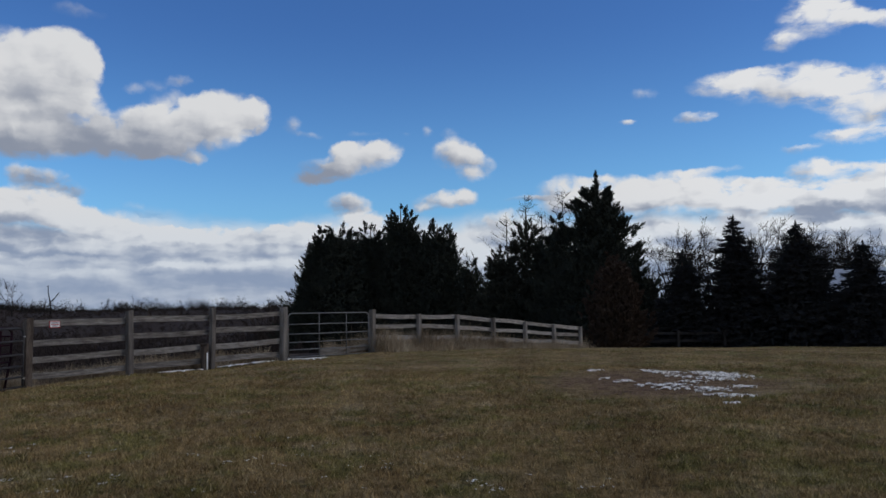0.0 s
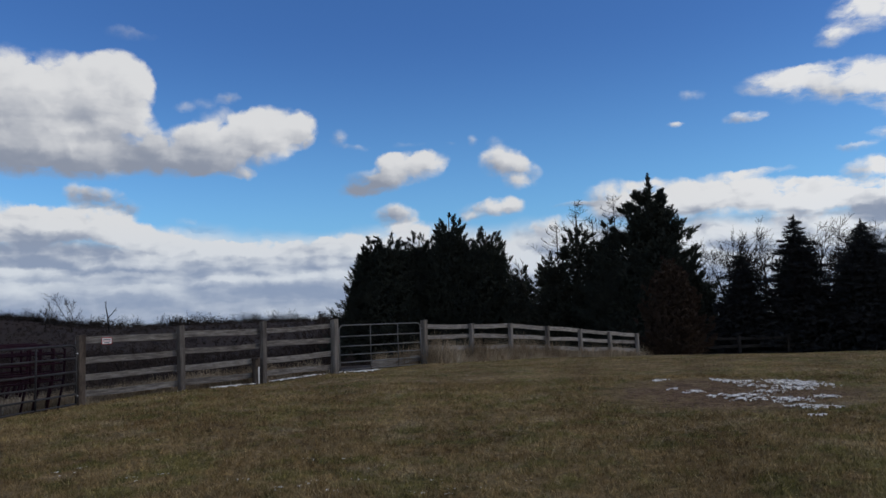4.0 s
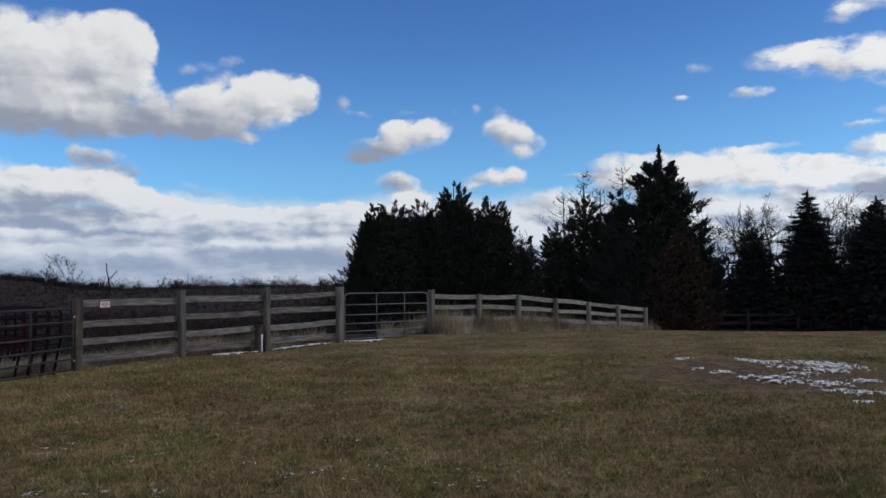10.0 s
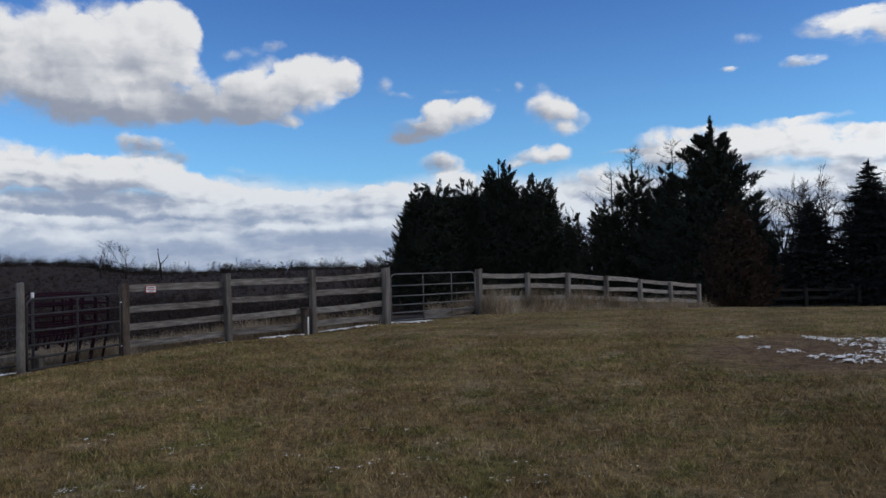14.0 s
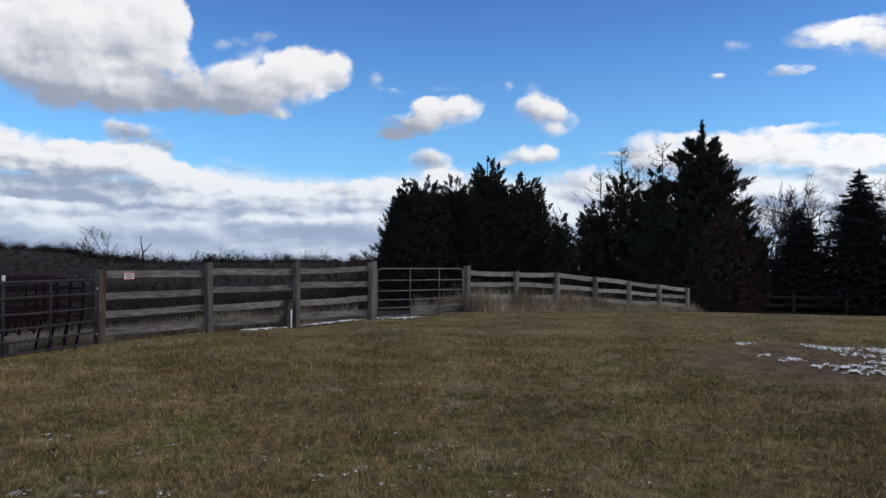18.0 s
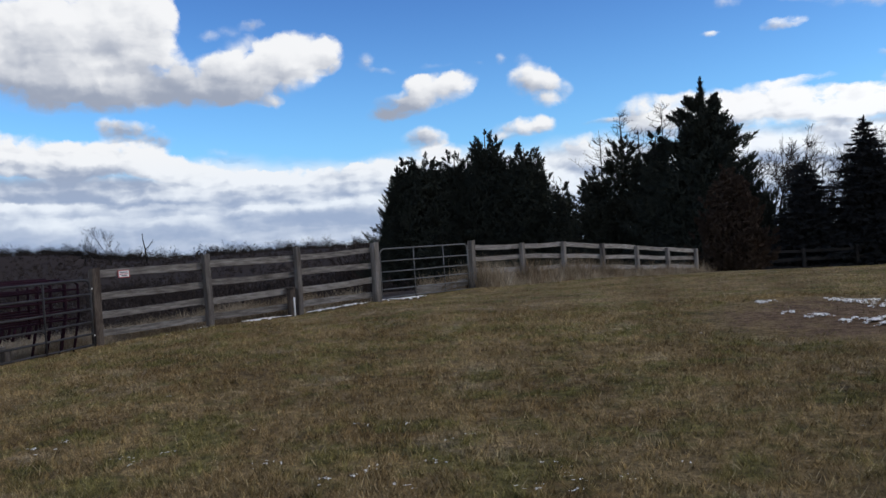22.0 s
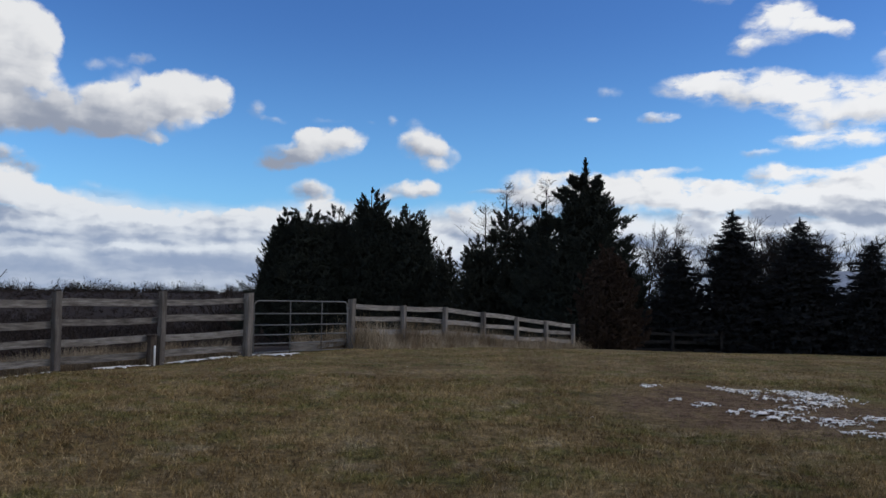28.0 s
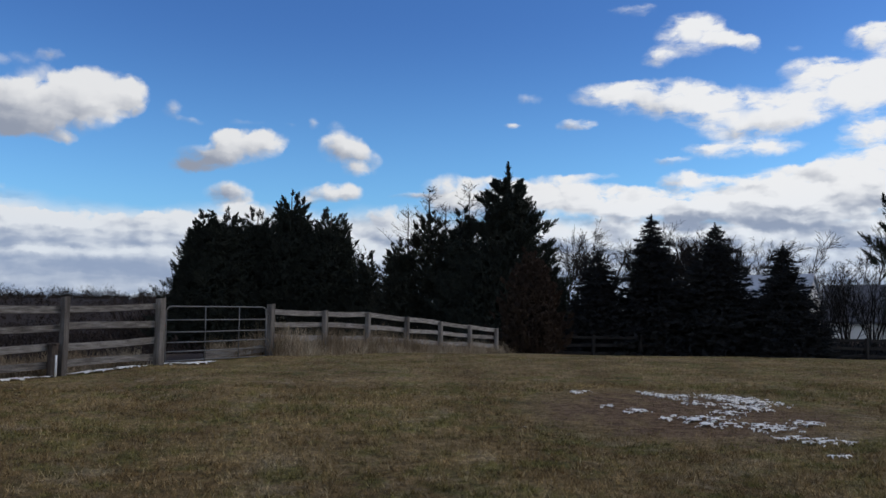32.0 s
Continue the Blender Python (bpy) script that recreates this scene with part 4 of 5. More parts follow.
    mesh_object("crown", np.concatenate([v, v2]), np.concatenate([fa, f2 + len(v)]), mat, tree)
    if spike:
        k = 420
        s = rng.uniform(0, 1, k)
        base = np.stack([rng.normal(0, 0.03, k), rng.normal(0, 0.03, k), h * (0.80 + 0.19 * s)], 1)
        an = rng.uniform(0, 6.3, k)
        dirs = np.stack([np.cos(an), np.sin(an), 0.9 + 0 * an], 1)
        v3, f3 = sprays(base, dirs, spike * (1.04 - s) ** 0.8 * rng.uniform(0.25, 1.15, k) * (0.75 + 0.35 * np.sin(an * 2 + 26 * s)), np.full(k, 0.035), rng, 3)
        mesh_object("leader", v3, f3, mat, tree)
    return tree


def spruce(x, y, top, spread, seed, mat, label, group=""):
    """A spruce: whorls of drooping boughs, shorter towards a thin leader."""
    rng = np.random.default_rng(seed)
    z0 = gz(x, y)
    h = top - z0
    tree = empty("spruce_tree", x, y, z0, label, "tree", group)
    trunk_part(tree, h * 0.98, 0.016 * h + 0.05, bark, seed)
    pos, direc, size = [], [], []
    levels = int(h / 0.27)
    for k in range(levels):
        f = (k + 0.5) / levels
        reach = spread * (1 - f) ** 0.62 * rng.uniform(0.86, 1.1) + 0.06
        count = int(10 + 10 * (1 - f))
        for a0 in rng.uniform(0, 2 * np.pi) + np.arange(count) * 2 * np.pi / count + rng.normal(0, 0.12, count):
            r = reach * rng.uniform(0.6, 1.15)
            fj = f + rng.normal(0, 0.35) / levels
            m = max(3, int(r / 0.13))
            t = (np.arange(m) + rng.uniform(0.2, 0.8, m)) / m
            droop = -0.28 * r * t + 0.16 * r * t ** 3 + 0.10 * r * (f - 0.3)
            o = np.array([math.cos(a0), math.sin(a0), 0])
            p = o[None] * (r * t)[:, None] + np.stack([0 * t, 0 * t, fj * h + droop], 1)
            side = np.array([-o[1], o[0], 0])
            for sgn in (-1, 0, 1):
                pos.append(p + side * sgn * (0.12 * r * (1 - t) + 0.04)[:, None])
                direc.append(np.tile(o + side * sgn * 0.8 + np.array([0, 0, -0.05 + 0.3 * f]), (m, 1)) + rng.normal(0, 0.15, (m, 3)))
                size.append(np.full(m, 0.20 + 0.12 * r))
    pos, direc, size = np.concatenate(pos), np.concatenate(direc), np.concatenate(size)
    pos[:, 2] = np.clip(pos[:, 2], 0.05, None)
    v, fa = sprays(pos, direc, size * rng.uniform(0.7, 1.15, len(size)), size * 0.075, rng, 5, 0.6)
    m = 2600
    g = rng.beta(1.0, 1.8, m) * 0.9
    rr = spread * (1 - g) ** 0.85 * rng.uniform(0.0, 0.75, m) ** 0.7
    an = rng.uniform(0, 2 * np.pi, m)
    v2, f2 = sprays(np.stack([np.cos(an) * rr, np.sin(an) * rr, g * h], 1), rng.normal(0, 1, (m, 3)), np.full(m, 0.05 * h), np.full(m, 0.006 * h + 0.03), rng, 3)
    f2 = f2 + len(v)
    v, fa = np.concatenate([v, v2]), np.concatenate([fa, f2])
    k = 90
    s = rng.uniform(0, 1, k)
    base = np.stack([0 * s, 0 * s, h * (0.90 + 0.14 * s)], 1)
    an = rng.uniform(0, 6.3, k)
    v3, f3 = sprays(base, np.stack([np.cos(an), np.sin(an), 1.2 + 0 * an], 1), 0.05 * h * (1.15 - s), np.full(k, 0.03), rng, 2)
    mesh_object("crown", np.concatenate([v, v3]), np.concatenate([fa, f3 + len(v)]), mat, tree)
    return tree


def limb_mesh(name, segs, mat, parent, thin=0.012):
    p = np.array([s[0] for s in segs])
    q = np.array([s[1] for s in segs])
    r0 = np.maximum(np.array([s[2] for s in segs]), thin)
    r1 = np.maximum(np.array([s[3] for s in segs]), thin * 0.8)
    d = q - p
    d /= np.linalg.norm(d, axis=1, keepdims=True)
    ref = np.where(np.abs(d[:, 2:3]) < 0.9, np.array([[0, 0, 1.0]]), np.array([[1.0, 0, 0]]))
    s = np.cross(d, ref)
    s /= np.linalg.norm(s, axis=1, keepdims=True)
    t = np.cross(s, d)
    ring = []
    for k in range(3):
        c0, s0 = math.cos(k * math.pi / 1.5), math.sin(k * math.pi / 1.5)
        ring.append((p + (s * c0 + t * s0) * r0[:, None], q + (s * c0 + t * s0) * r1[:, None]))
    v = np.stack([r[0] for r in ring] + [r[1] for r in ring], 1).reshape(-1, 3)
    b = np.arange(len(segs))[:, None] * 6
    f = np.concatenate([b + np.array([[k, (k + 1) % 3, (k + 1) % 3 + 3, k + 3]]) for k in range(3)])
    return mesh_object(name, v, f, mat, parent)


def grow(rng, p, d, length, r0, r1, steps, curl, lift):
    """Points of one wandering limb."""
    pts = [(p.copy(), r0)]
    d = d.normalized()
    for k in range(steps):
        p = p + d * (length / steps)
        d = (d + Vector((rng.gauss(0, curl), rng.gauss(0, curl), rng.gauss(lift, curl * 0.5)))).normalized()
        pts.append((p.copy(), r0 + (r1 - r0) * (k + 1) / steps))
    return pts


def side_way(rng, ahead, angle):
    s = ahead.orthogonal().normalized()
    s.rotate(Matrix.Rotation(rng.uniform(0, 2 * math.pi), 3, ahead))
    return ahead * math.cos(angle) + s * math.sin(angle)


def bare_tree(x, y, top, seed, label, group, stems=1, thin=0.02, spread=0.3, name="bare_tree", girth=0.010, limbs=9, twigs=5):
    """A leafless tree: one or more wavering stems, limbs that sweep upward, branches and twigs."""
    rng = random.Random(seed)
    z0 = gz(x, y)
    h = top - z0
    tree = empty(name, x, y, z0, label, "tree", group)
    segs, trunks = [], []

    def lay(pts):
        segs.extend((a[0], b[0], a[1], b[1]) for a, b in zip(pts, pts[1:]))

    for k in range(stems):
        an = rng.uniform(0, 6.28)
        lean = Vector((math.cos(an) * spread * rng.uniform(0.3, 1), math.sin(an) * spread * rng.uniform(0.3, 1), 1))
        tall = h * (1.0 if k == 0 else rng.uniform(0.7, 0.95))
        stem = grow(rng, Vector((rng.uniform(-0.2, 0.2) * (stems > 1), rng.uniform(-0.2, 0.2), -0.3)), lean, tall, girth * h, girth * h * 0.2, 9, 0.09, 0.03)
        trunks.append(stem)
        for m in range(limbs):
            f = rng.uniform(0.28, 0.95) * 9
            i0 = min(int(f), 8)
            p0, ra = stem[i0]
            p1, rb = stem[i0 + 1]
            at = p0.lerp(p1, f - i0)
            limb = grow(rng, at, side_way(rng, (p1 - p0).normalized(), rng.uniform(0.35, 0.85)), h * rng.uniform(0.20, 0.42) * (1.25 - 0.6 * f / 9), rb * 0.5, thin, 6, 0.075, 0.07)
            lay(limb)
            for _ in range(twigs):
                j = rng.randint(1, 5)
                way = (limb[j + 1][0] - limb[j][0]).normalized()
                sub = grow(rng, limb[j][0], side_way(rng, way, rng.uniform(0.4, 0.9)), h * rng.uniform(0.08, 0.18), limb[j][1] * 0.5, thin * 0.6, 4, 0.085, 0.06)
                lay(sub)
                for _ in range(4):
                    j2 = rng.randint(1, 3)
                    way = (sub[j2 + 1][0] - sub[j2][0]).normalized()
                    lay(grow(rng, sub[j2][0], side_way(rng, way, rng.uniform(0.4, 0.9)), h * rng.uniform(0.04, 0.09), thin * 0.6, thin * 0.4, 2, 0.10, 0.05))
    zmax = max([q[0].z for t in trunks for q in t] + [s[1].z for s in segs])
    k = h / zmax
    for t in trunks:
        part("trunk", tube([(p.x, p.y, p.z * k) for p, _ in t], girth * h, 7, end=max(girth * h * 0.2, thin)), twig_bark, tree)
    segs = [(Vector((a.x, a.y, a.z * k)), Vector((b.x, b.y, b.z * k)), r, e) for a, b, r, e in segs]
    limb_mesh("crown", segs, twig_bark, tree, thin * 0.5)
    return tree


CL = "dark green cedar in a dense clump behind the gate"
for x, y, top, spread, seed, profile, plumes in (
        (-9.0, 73.0, 10.7, 5.6, 1, 0.62, 400), (-3.7, 73.5, 12.1, 4.7, 2, 0.58, 360), (-6.6, 75.0, 10.9, 4.2, 3, 0.55, 240),
        (-0.4, 72.5, 10.6, 4.7, 4, 0.52, 380), (-10.9, 73.5, 10.4, 5.0, 55, 0.80, 320)):
    cedar(x, y, top, spread, seed, cedar_leaf, CL, profile, plumes, "cedar clump", 1.0, tuft=0.70, rise=0.74, jag=0.16, fine=0.62, heart=1.7)
cedar(2.5, 69.0, 6.6, 2.5, 6, thin_leaf, "low thin cedar at the edge of the clump", 0.6, 110, "", 0.7, fine=0.75, tuft=0.7)
cedar(4.3, 60.5, 7.0, 3.4, 10, thin_leaf, "thin grey-green cedar crowded by its neighbours", 0.70, 180, "", 0.7, heart=1.0, tuft=0.7, fine=0.75, rise=0.75)
cedar(6.3, 60.0, 9.0, 4.3, 11, thin_leaf, "thin grey-green cedar with a dying bare top", 0.62, 330, "", 0.6, 0.4, low=0.02, heart=0.8, tuft=0.65, fine=0.7, rise=0.75, jag=0.35)
cedar(8.2, 57.5, 9.0, 3.2, 12, cedar_leaf, "dark cedar crowding against its taller neighbour", 0.80, 160, "", 0.8, tuft=0.7, rise=0.8)
cedar(9.85, 51.0, 10.65, 4.6, 13, cedar_leaf, "tall dark pointed cedar rising above the other trees", 0.70, 330, "", 1.0, 0.7, tuft=0.72, crown_top=0.93, rise=0.66, jag=0.34, fine=0.72, lobes=((0.83, 3.2, 1.35), (0.78, 0.1, 0.95), (0.70, -0.2, 1.75), (0.68, 3.0, 2.0), (0.56, 0.2, 2.3)))
cedar(12.2, 50.0, 4.6, 2.0, 15, cedar_leaf, "low dark cedar at the foot of the tall one", 0.6, 60)
cedar(8.95, 42.0, 4.85, 2.15, 14, rust_leaf, "rounded rust-brown cedar at the end of the fence", 0.50, 400, "", 0.8, tuft=0.5, fine=0.75, rise=1.2)
# bare leaders of the dying cedar
tops_tree = empty("dead_treetop", 6.25, 60.0, gz(6.25, 60), "bare grey dead top standing out of the thin cedar", "tree")
segs = []
rr = random.Random(5)
for dx, dy, hh, limbs in ((0.0, 0.0, 11.8, 38), (2.4, -2.4, 11.7, 30), (-1.4, 0.6, 10.2, 24), (1.2, 0.2, 10.4, 20)):
    top_at = Vector((dx, dy, 0))
    segs.append((top_at + Vector((0, 0, 5.0)), top_at + Vector((0.05, 0, 10.0)), 0.06, 0.035))
    segs.append((top_at + Vector((0.05, 0, 10.0)), top_at + Vector((0.0, 0, hh)), 0.035, 0.012))
    for k in range(limbs):
        z = rr.uniform(7.2, hh - 0.2)
        an = rr.uniform(0, 6.3)
        ln = (hh + 0.5 - z) * rr.uniform(0.3, 0.62)
        p = top_at + Vector((0.03, 0, z))
        q = p + Vector((math.cos(an), math.sin(an), rr.uniform(0.15, 0.8))) * ln
        m = p.lerp(q, 0.55) + Vector((0, 0, -0.09 * ln))
        segs.append((p, m, 0.018, 0.013))
        segs.append((m, q, 0.013, 0.008))
        for _ in range(6):
            f0 = rr.uniform(0.3, 1.0)
            o = p.lerp(m, f0 / 0.55) if f0 < 0.55 else m.lerp(q, (f0 - 0.55) / 0.45)
            segs.append((o, o + Vector((rr.uniform(-0.32, 0.32), rr.uniform(-0.32, 0.32), rr.uniform(0.0, 0.4))), 0.010, 0.006))
limb_mesh("crown", segs, twig_bark, tops_tree, 0.010)

SP = "dark spruce with tiered boughs in a row behind the lawn"
for x, y, top, spread, seed in ((13.65, 46.0, 4.75, 2.3, 21), (16.35, 45.2, 6.55, 2.5, 22), (19.05, 43.4, 6.0, 2.85, 23), (21.5, 41.3, 4.75, 2.35, 24)):
    spruce(x, y, top, spread, seed, spruce_leaf, SP, "row of spruces")

cedar(34.3, 46.0, 13.5, 4.6, 16, cedar_leaf, "tall dark cedar with a high crown at the lawn edge", 0.6, 150, "", 1.0, low=0.36)

BT = "tall leafless tree behind the spruces"
for k, (x, y, top, stems) in enumerate(((28.0, 100, 11.4, 2), (30.5, 98, 11.0, 2), (33.2, 100, 12.6, 2), (35.8, 101, 10.8, 1), (38.0, 99, 12.0, 2), (41.0, 104, 11.4, 1), (44.0, 100, 12.5, 2), (46.6, 101, 12.2, 1), (49.4, 99, 10.4, 2), (51.6, 101, 11.0, 3), (54.0, 102, 10.6, 2), (57.5, 104, 10.2, 1), (61.6, 100, 11.5, 2), (64.5, 96, 10.4, 2), (67.0, 88, 11.5, 1), (17.0, 108, 9.8, 2), (2.0, 105, 8.5, 1), (12.0, 104, 9.0, 1), (24.5, 106, 10.6, 2), (70.0, 98, 12.5, 2), (20.5, 98, 10.0, 2))):
    bare_tree(x, y, top + 0.8, 100 + k, BT, "bare trees", stems, 0.034, 0.42, girth=0.012, limbs=9, twigs=6)
for k, (x, y, top, stems) in enumerate(((36.6, 110, 11.0, 2), (39.4, 108, 11.2, 2), (42.6, 109, 11.8, 2), (45.4, 110, 11.4, 3), (48.2, 108, 11.4, 2), (50.6, 111, 11.0, 3), (53.0, 109, 10.8, 3), (55.8, 110, 10.4, 2), (59.4, 107, 10.6, 2), (30.2, 108, 11.2, 2), (26.4, 109, 10.6, 2))):
    bare_tree(x, y, top + 0.8, 121 + k, BT, "bare trees", stems, 0.034, 0.42, girth=0.012, limbs=9, twigs=6)
for k, (x, y, top) in enumerate(((36.0, 60.2, 5.2), (38.0, 60.4, 5.9), (40.0, 60.0, 5.4))):
    bare_tree(x, y, top, 140 + k, "many-stemmed leafless shrub beside the house", "bare shrubs", 15, 0.016, 0.5, "bare_shrub", 0.008, 5, 3)

for k, (x, y, top) in enumerate(((46.6, 106.5, 11.4), (44.4, 107.5, 11.0), (52.2, 105.0, 10.2))):
    bare_tree(x, y, top, 150 + k, "broad leafless tree with a dense twiggy crown behind the spruces", "bare trees", 3, 0.034, 0.5, girth=0.012, limbs=13, twigs=8)

# snags in the field
bare_tree(-108.0, 204, 13.5, 161, "slender leafless tree above the far brush", "field snags", 2, 0.035, 0.3, "bare_tree", 0.010, 9, 4)
bare_tree(-116.2, 206, 12.6, 162, "slender leafless tree above the far brush", "field snags", 2, 0.032, 0.25, "bare_tree", 0.009, 7, 3)
snag = empty("bare_tree", -98.2, 204, gz(-98.2, 204), "broken forked snag above the far brush", "tree", "field snags")
zs = 10.8 - gz(-98.2, 204)
limbs = [((0, 0, -0.3), (-0.3, 0, zs * 0.45), 0.26, 0.22), ((-0.3, 0, zs * 0.45), (-0.9, 0.1, zs * 0.8), 0.2, 0.15), ((-0.9, 0.1, zs * 0.8), (-0.8, 0, zs), 0.15, 0.09),
         ((-0.3, 0, zs * 0.45), (0.7, 0.2, zs * 0.58), 0.16, 0.13), ((0.7, 0.2, zs * 0.58), (1.9, 0.1, zs * 0.78), 0.13, 0.07), ((-0.85, 0, zs * 0.93), (-1.3, 0, zs * 0.99), 0.08, 0.05), ((1.3, 0.1, zs * 0.68), (2.0, 0.3, zs * 0.68), 0.07, 0.04)]
limb_mesh("crown", [(Vector(p), Vector(q), r, e) for p, q, r, e in limbs], twig_bark, snag, 0.03)


# ---- far brush and woods ----
def brush(name, label, n, xs, ys, tall, seed, width, mat, per=14):
    """A thicket of many rounded clumps, each a spray of twigs."""
    rng = np.random.default_rng(seed)
    x, y = rng.uniform(*xs, n), rng.uniform(*ys, n)
    z = ground_z(x, y)
    h = tall * rng.uniform(0.45, 1.0, n) * (0.8 + 0.4 * np.sin(x * 0.11 + 1) * np.sin(x * 0.37))
    k = np.repeat(np.arange(n), per)
    d = rng.normal(0, 1, (len(k), 3))
    d /= np.linalg.norm(d, axis=1, keepdims=True)
    d[:, 2] = np.abs(d[:, 2])
    f = rng.uniform(0.1, 0.95, len(k))
    base = np.stack([x[k], y[k], z[k]], 1) + d * np.array([0.45, 0.45, 0.72]) * (h[k] * f)[:, None]
    v, fa = sprays(base, d + np.array([0, 0, 0.6]), h[k] * rng.uniform(0.10, 0.26, len(k)), width * rng.uniform(0.5, 1.3, len(k)), rng, 2)
    return tagged(mesh_object(name, v, fa, mat), label, "brush", kind="stuff")


brush("far_brush", "dark leafless brush covering the far rise", 5200, (-330, -30), (150, 255), 2.2, 1, 0.065, brush_mat, 24)
brush("far_woods", "distant line of leafless trees along the far rise", 480, (-215, -20), (232, 258), 6.3, 2, 0.050, twig_bark, 95)
brush("ridge_trees", "lacy leafless trees along the crest of the rise", 90, (-215, -118), (228, 246), 5.4, 5, 0.048, twig_bark, 130)
brush("east_woods", "dim leafless undergrowth behind the evergreens", 2000, (-25, 130), (105, 130), 7.6, 3, 0.085, brush_mat, 40)
brush("field_thicket", "dark leafless thicket filling the low field behind the fence", 5500, (-130, -9), (40, 150), 2.6, 4, 0.055, brush_mat, 22)
brush("low_hedge", "low dark evergreen hedge behind the back fence", 260, (23, 46), (45.5, 47.5), 1.5, 6, 0.06, spruce_leaf, 60)


# ---- houses ----
def solid(profile, x0, x1):
    """A prism along x of the outline (y, z)."""
    bm = bmesh.new()
    ra = [bm.verts.new((x0, p, q)) for p, q in profile]
    rb = [bm.verts.new((x1, p, q)) for p, q in profile]
    n = len(profile)
    for k in range(n):
        bm.faces.new((ra[k], ra[(k + 1) % n], rb[(k + 1) % n], rb[k]))
    bm.faces.new(ra[::-1])
    bm.faces.new(rb)
    bmesh.ops.recalc_face_normals(bm, faces=bm.faces)
    return bm


def building(name, label, x, y, z, turn, length, depth, eave, ridge, windows, gable_window=True, roofing=None):
    """A gabled building that runs from its near corner back along -x, its ridge along x."""
    h = empty(name, x, y, z, label, "house")
    h.rotation_euler = (0, 0, radians(turn))
    part("wall", block(length, depth, eave + 0.4, -length / 2, depth / 2, eave / 2 - 0.2, 0.02), siding, h)
    for x0 in (-length + 0.02, -0.02):
        part("gable", solid([(0.02, eave), (depth - 0.02, eave), (depth / 2, ridge - 0.12)], x0 - 0.1, x0 + 0.1), siding, h)
    mid, out = depth / 2, 0.45
    drop = (ridge - eave) / mid * out
    part("roof", solid([(-out, eave - drop), (mid, ridge), (depth + out, eave - drop), (depth + out, eave - drop - 0.2), (mid, ridge - 0.2), (-out, eave - drop - 0.2)], -length - 0.35, 0.35), roofing or roof_mat, h)
    for xw in windows:
        w = part("window", block(1.1, 0.1, 1.4, xw, -0.03, eave * 0.55, 0.01), white_paint, h)
        part("pane", block(0.92, 0.04, 1.2, xw, -0.09, eave * 0.55, 0), pane_mat, w)
    if gable_window:
        w = part("window", block(0.1, 1.0, 1.3, 0.12, mid, eave + 0.6, 0.01), white_paint, h)
        part("pane", block(0.04, 0.84, 1.1, 0.18, mid, eave + 0.6, 0), pane_mat, w)
    return h


frosted_roof = material("frosted_roof", [(0.2, (0.34, 0.36, 0.40)), (0.6, (0.48, 0.50, 0.54)), (0.9, (0.62, 0.64, 0.67))], 0.6, rough=0.8, bump=0.2, bump_scale=8)
zh = gz(50.9, 84.0)
building("house", "pale two-storey house with a frosted roof beyond the spruces", 49.27, 83.5, zh, -49, 9.5, 6.0, 2.9 - zh, 5.95 - zh, (-5.6, -2.0), False, frosted_roof)
zg = gz(47.5, 73.0) - 0.2
building("garage", "cream garage with a wide grey roof behind bare shrubs", 50.4, 70.7, zg, -34.5, 5.8, 6.5, 1.35 - zg, 4.4 - zg, (), False)


# ---- snow ----
def snow_patch(name, label, blobs, seed, cut, cell=0.06, high=0.035, rate=(2.2, 5.0), lift=0.012):
    """Thin broken snow: raised islands where uneven noise stays above the cut, inside the blobs (x, y, half length, half width, turn)."""
    rng = np.random.default_rng(seed)
    vs, fs, base = [], [], 0
    for bx, by, la, lb, turn in blobs:
        c, s = math.cos(radians(turn)), math.sin(radians(turn))
        nu, nv = int(2 * la / cell) + 2, int(2 * lb / cell) + 2
        U, V = np.meshgrid(np.linspace(-la, la, nu), np.linspace(-lb, lb, nv), indexing="ij")
        Xs, Ys = bx + U * c - V * s, by + U * s + V * c
        val = np.array([noise.fractal(Vector((p * rate[0] + bx * 3, q * rate[1] + by * 3, seed)), 0.6, 2.0, 5) for p, q in zip(U.ravel(), V.ravel())]).reshape(Xs.shape)
        val = val * 1.2 + 0.75 * (1 - (U / la) ** 2 - (V / lb) ** 2) - cut
        Xs = Xs + rng.uniform(-0.3, 0.3, Xs.shape) * cell
        Ys = Ys + rng.uniform(-0.3, 0.3, Xs.shape) * cell
        Z = ground_z(Xs, Ys) + np.clip(val * 0.12, -0.02, high) + lift
        idx = np.arange(nu * nv).reshape(nu, nv) + base
        on = val > -0.02
        cells = on[:-1, :-1] & on[1:, :-1] & on[1:, 1:] & on[:-1, 1:]
        q = np.stack([idx[:-1, :-1], idx[1:, :-1], idx[1:, 1:], idx[:-1, 1:]], -1)[cells]
        vs.append(np.stack([Xs, Ys, Z], -1).reshape(-1, 3))
        fs.append(q)
        base += nu * nv
    v, f = np.concatenate(vs), np.concatenate(fs)
    used = np.unique(f)
    remap = np.zeros(len(v), int)
    remap[used] = np.arange(len(used))
    return tagged(mesh_object(name, v[used], remap[f], snow_mat, smooth=True), label, "snow", kind="stuff")


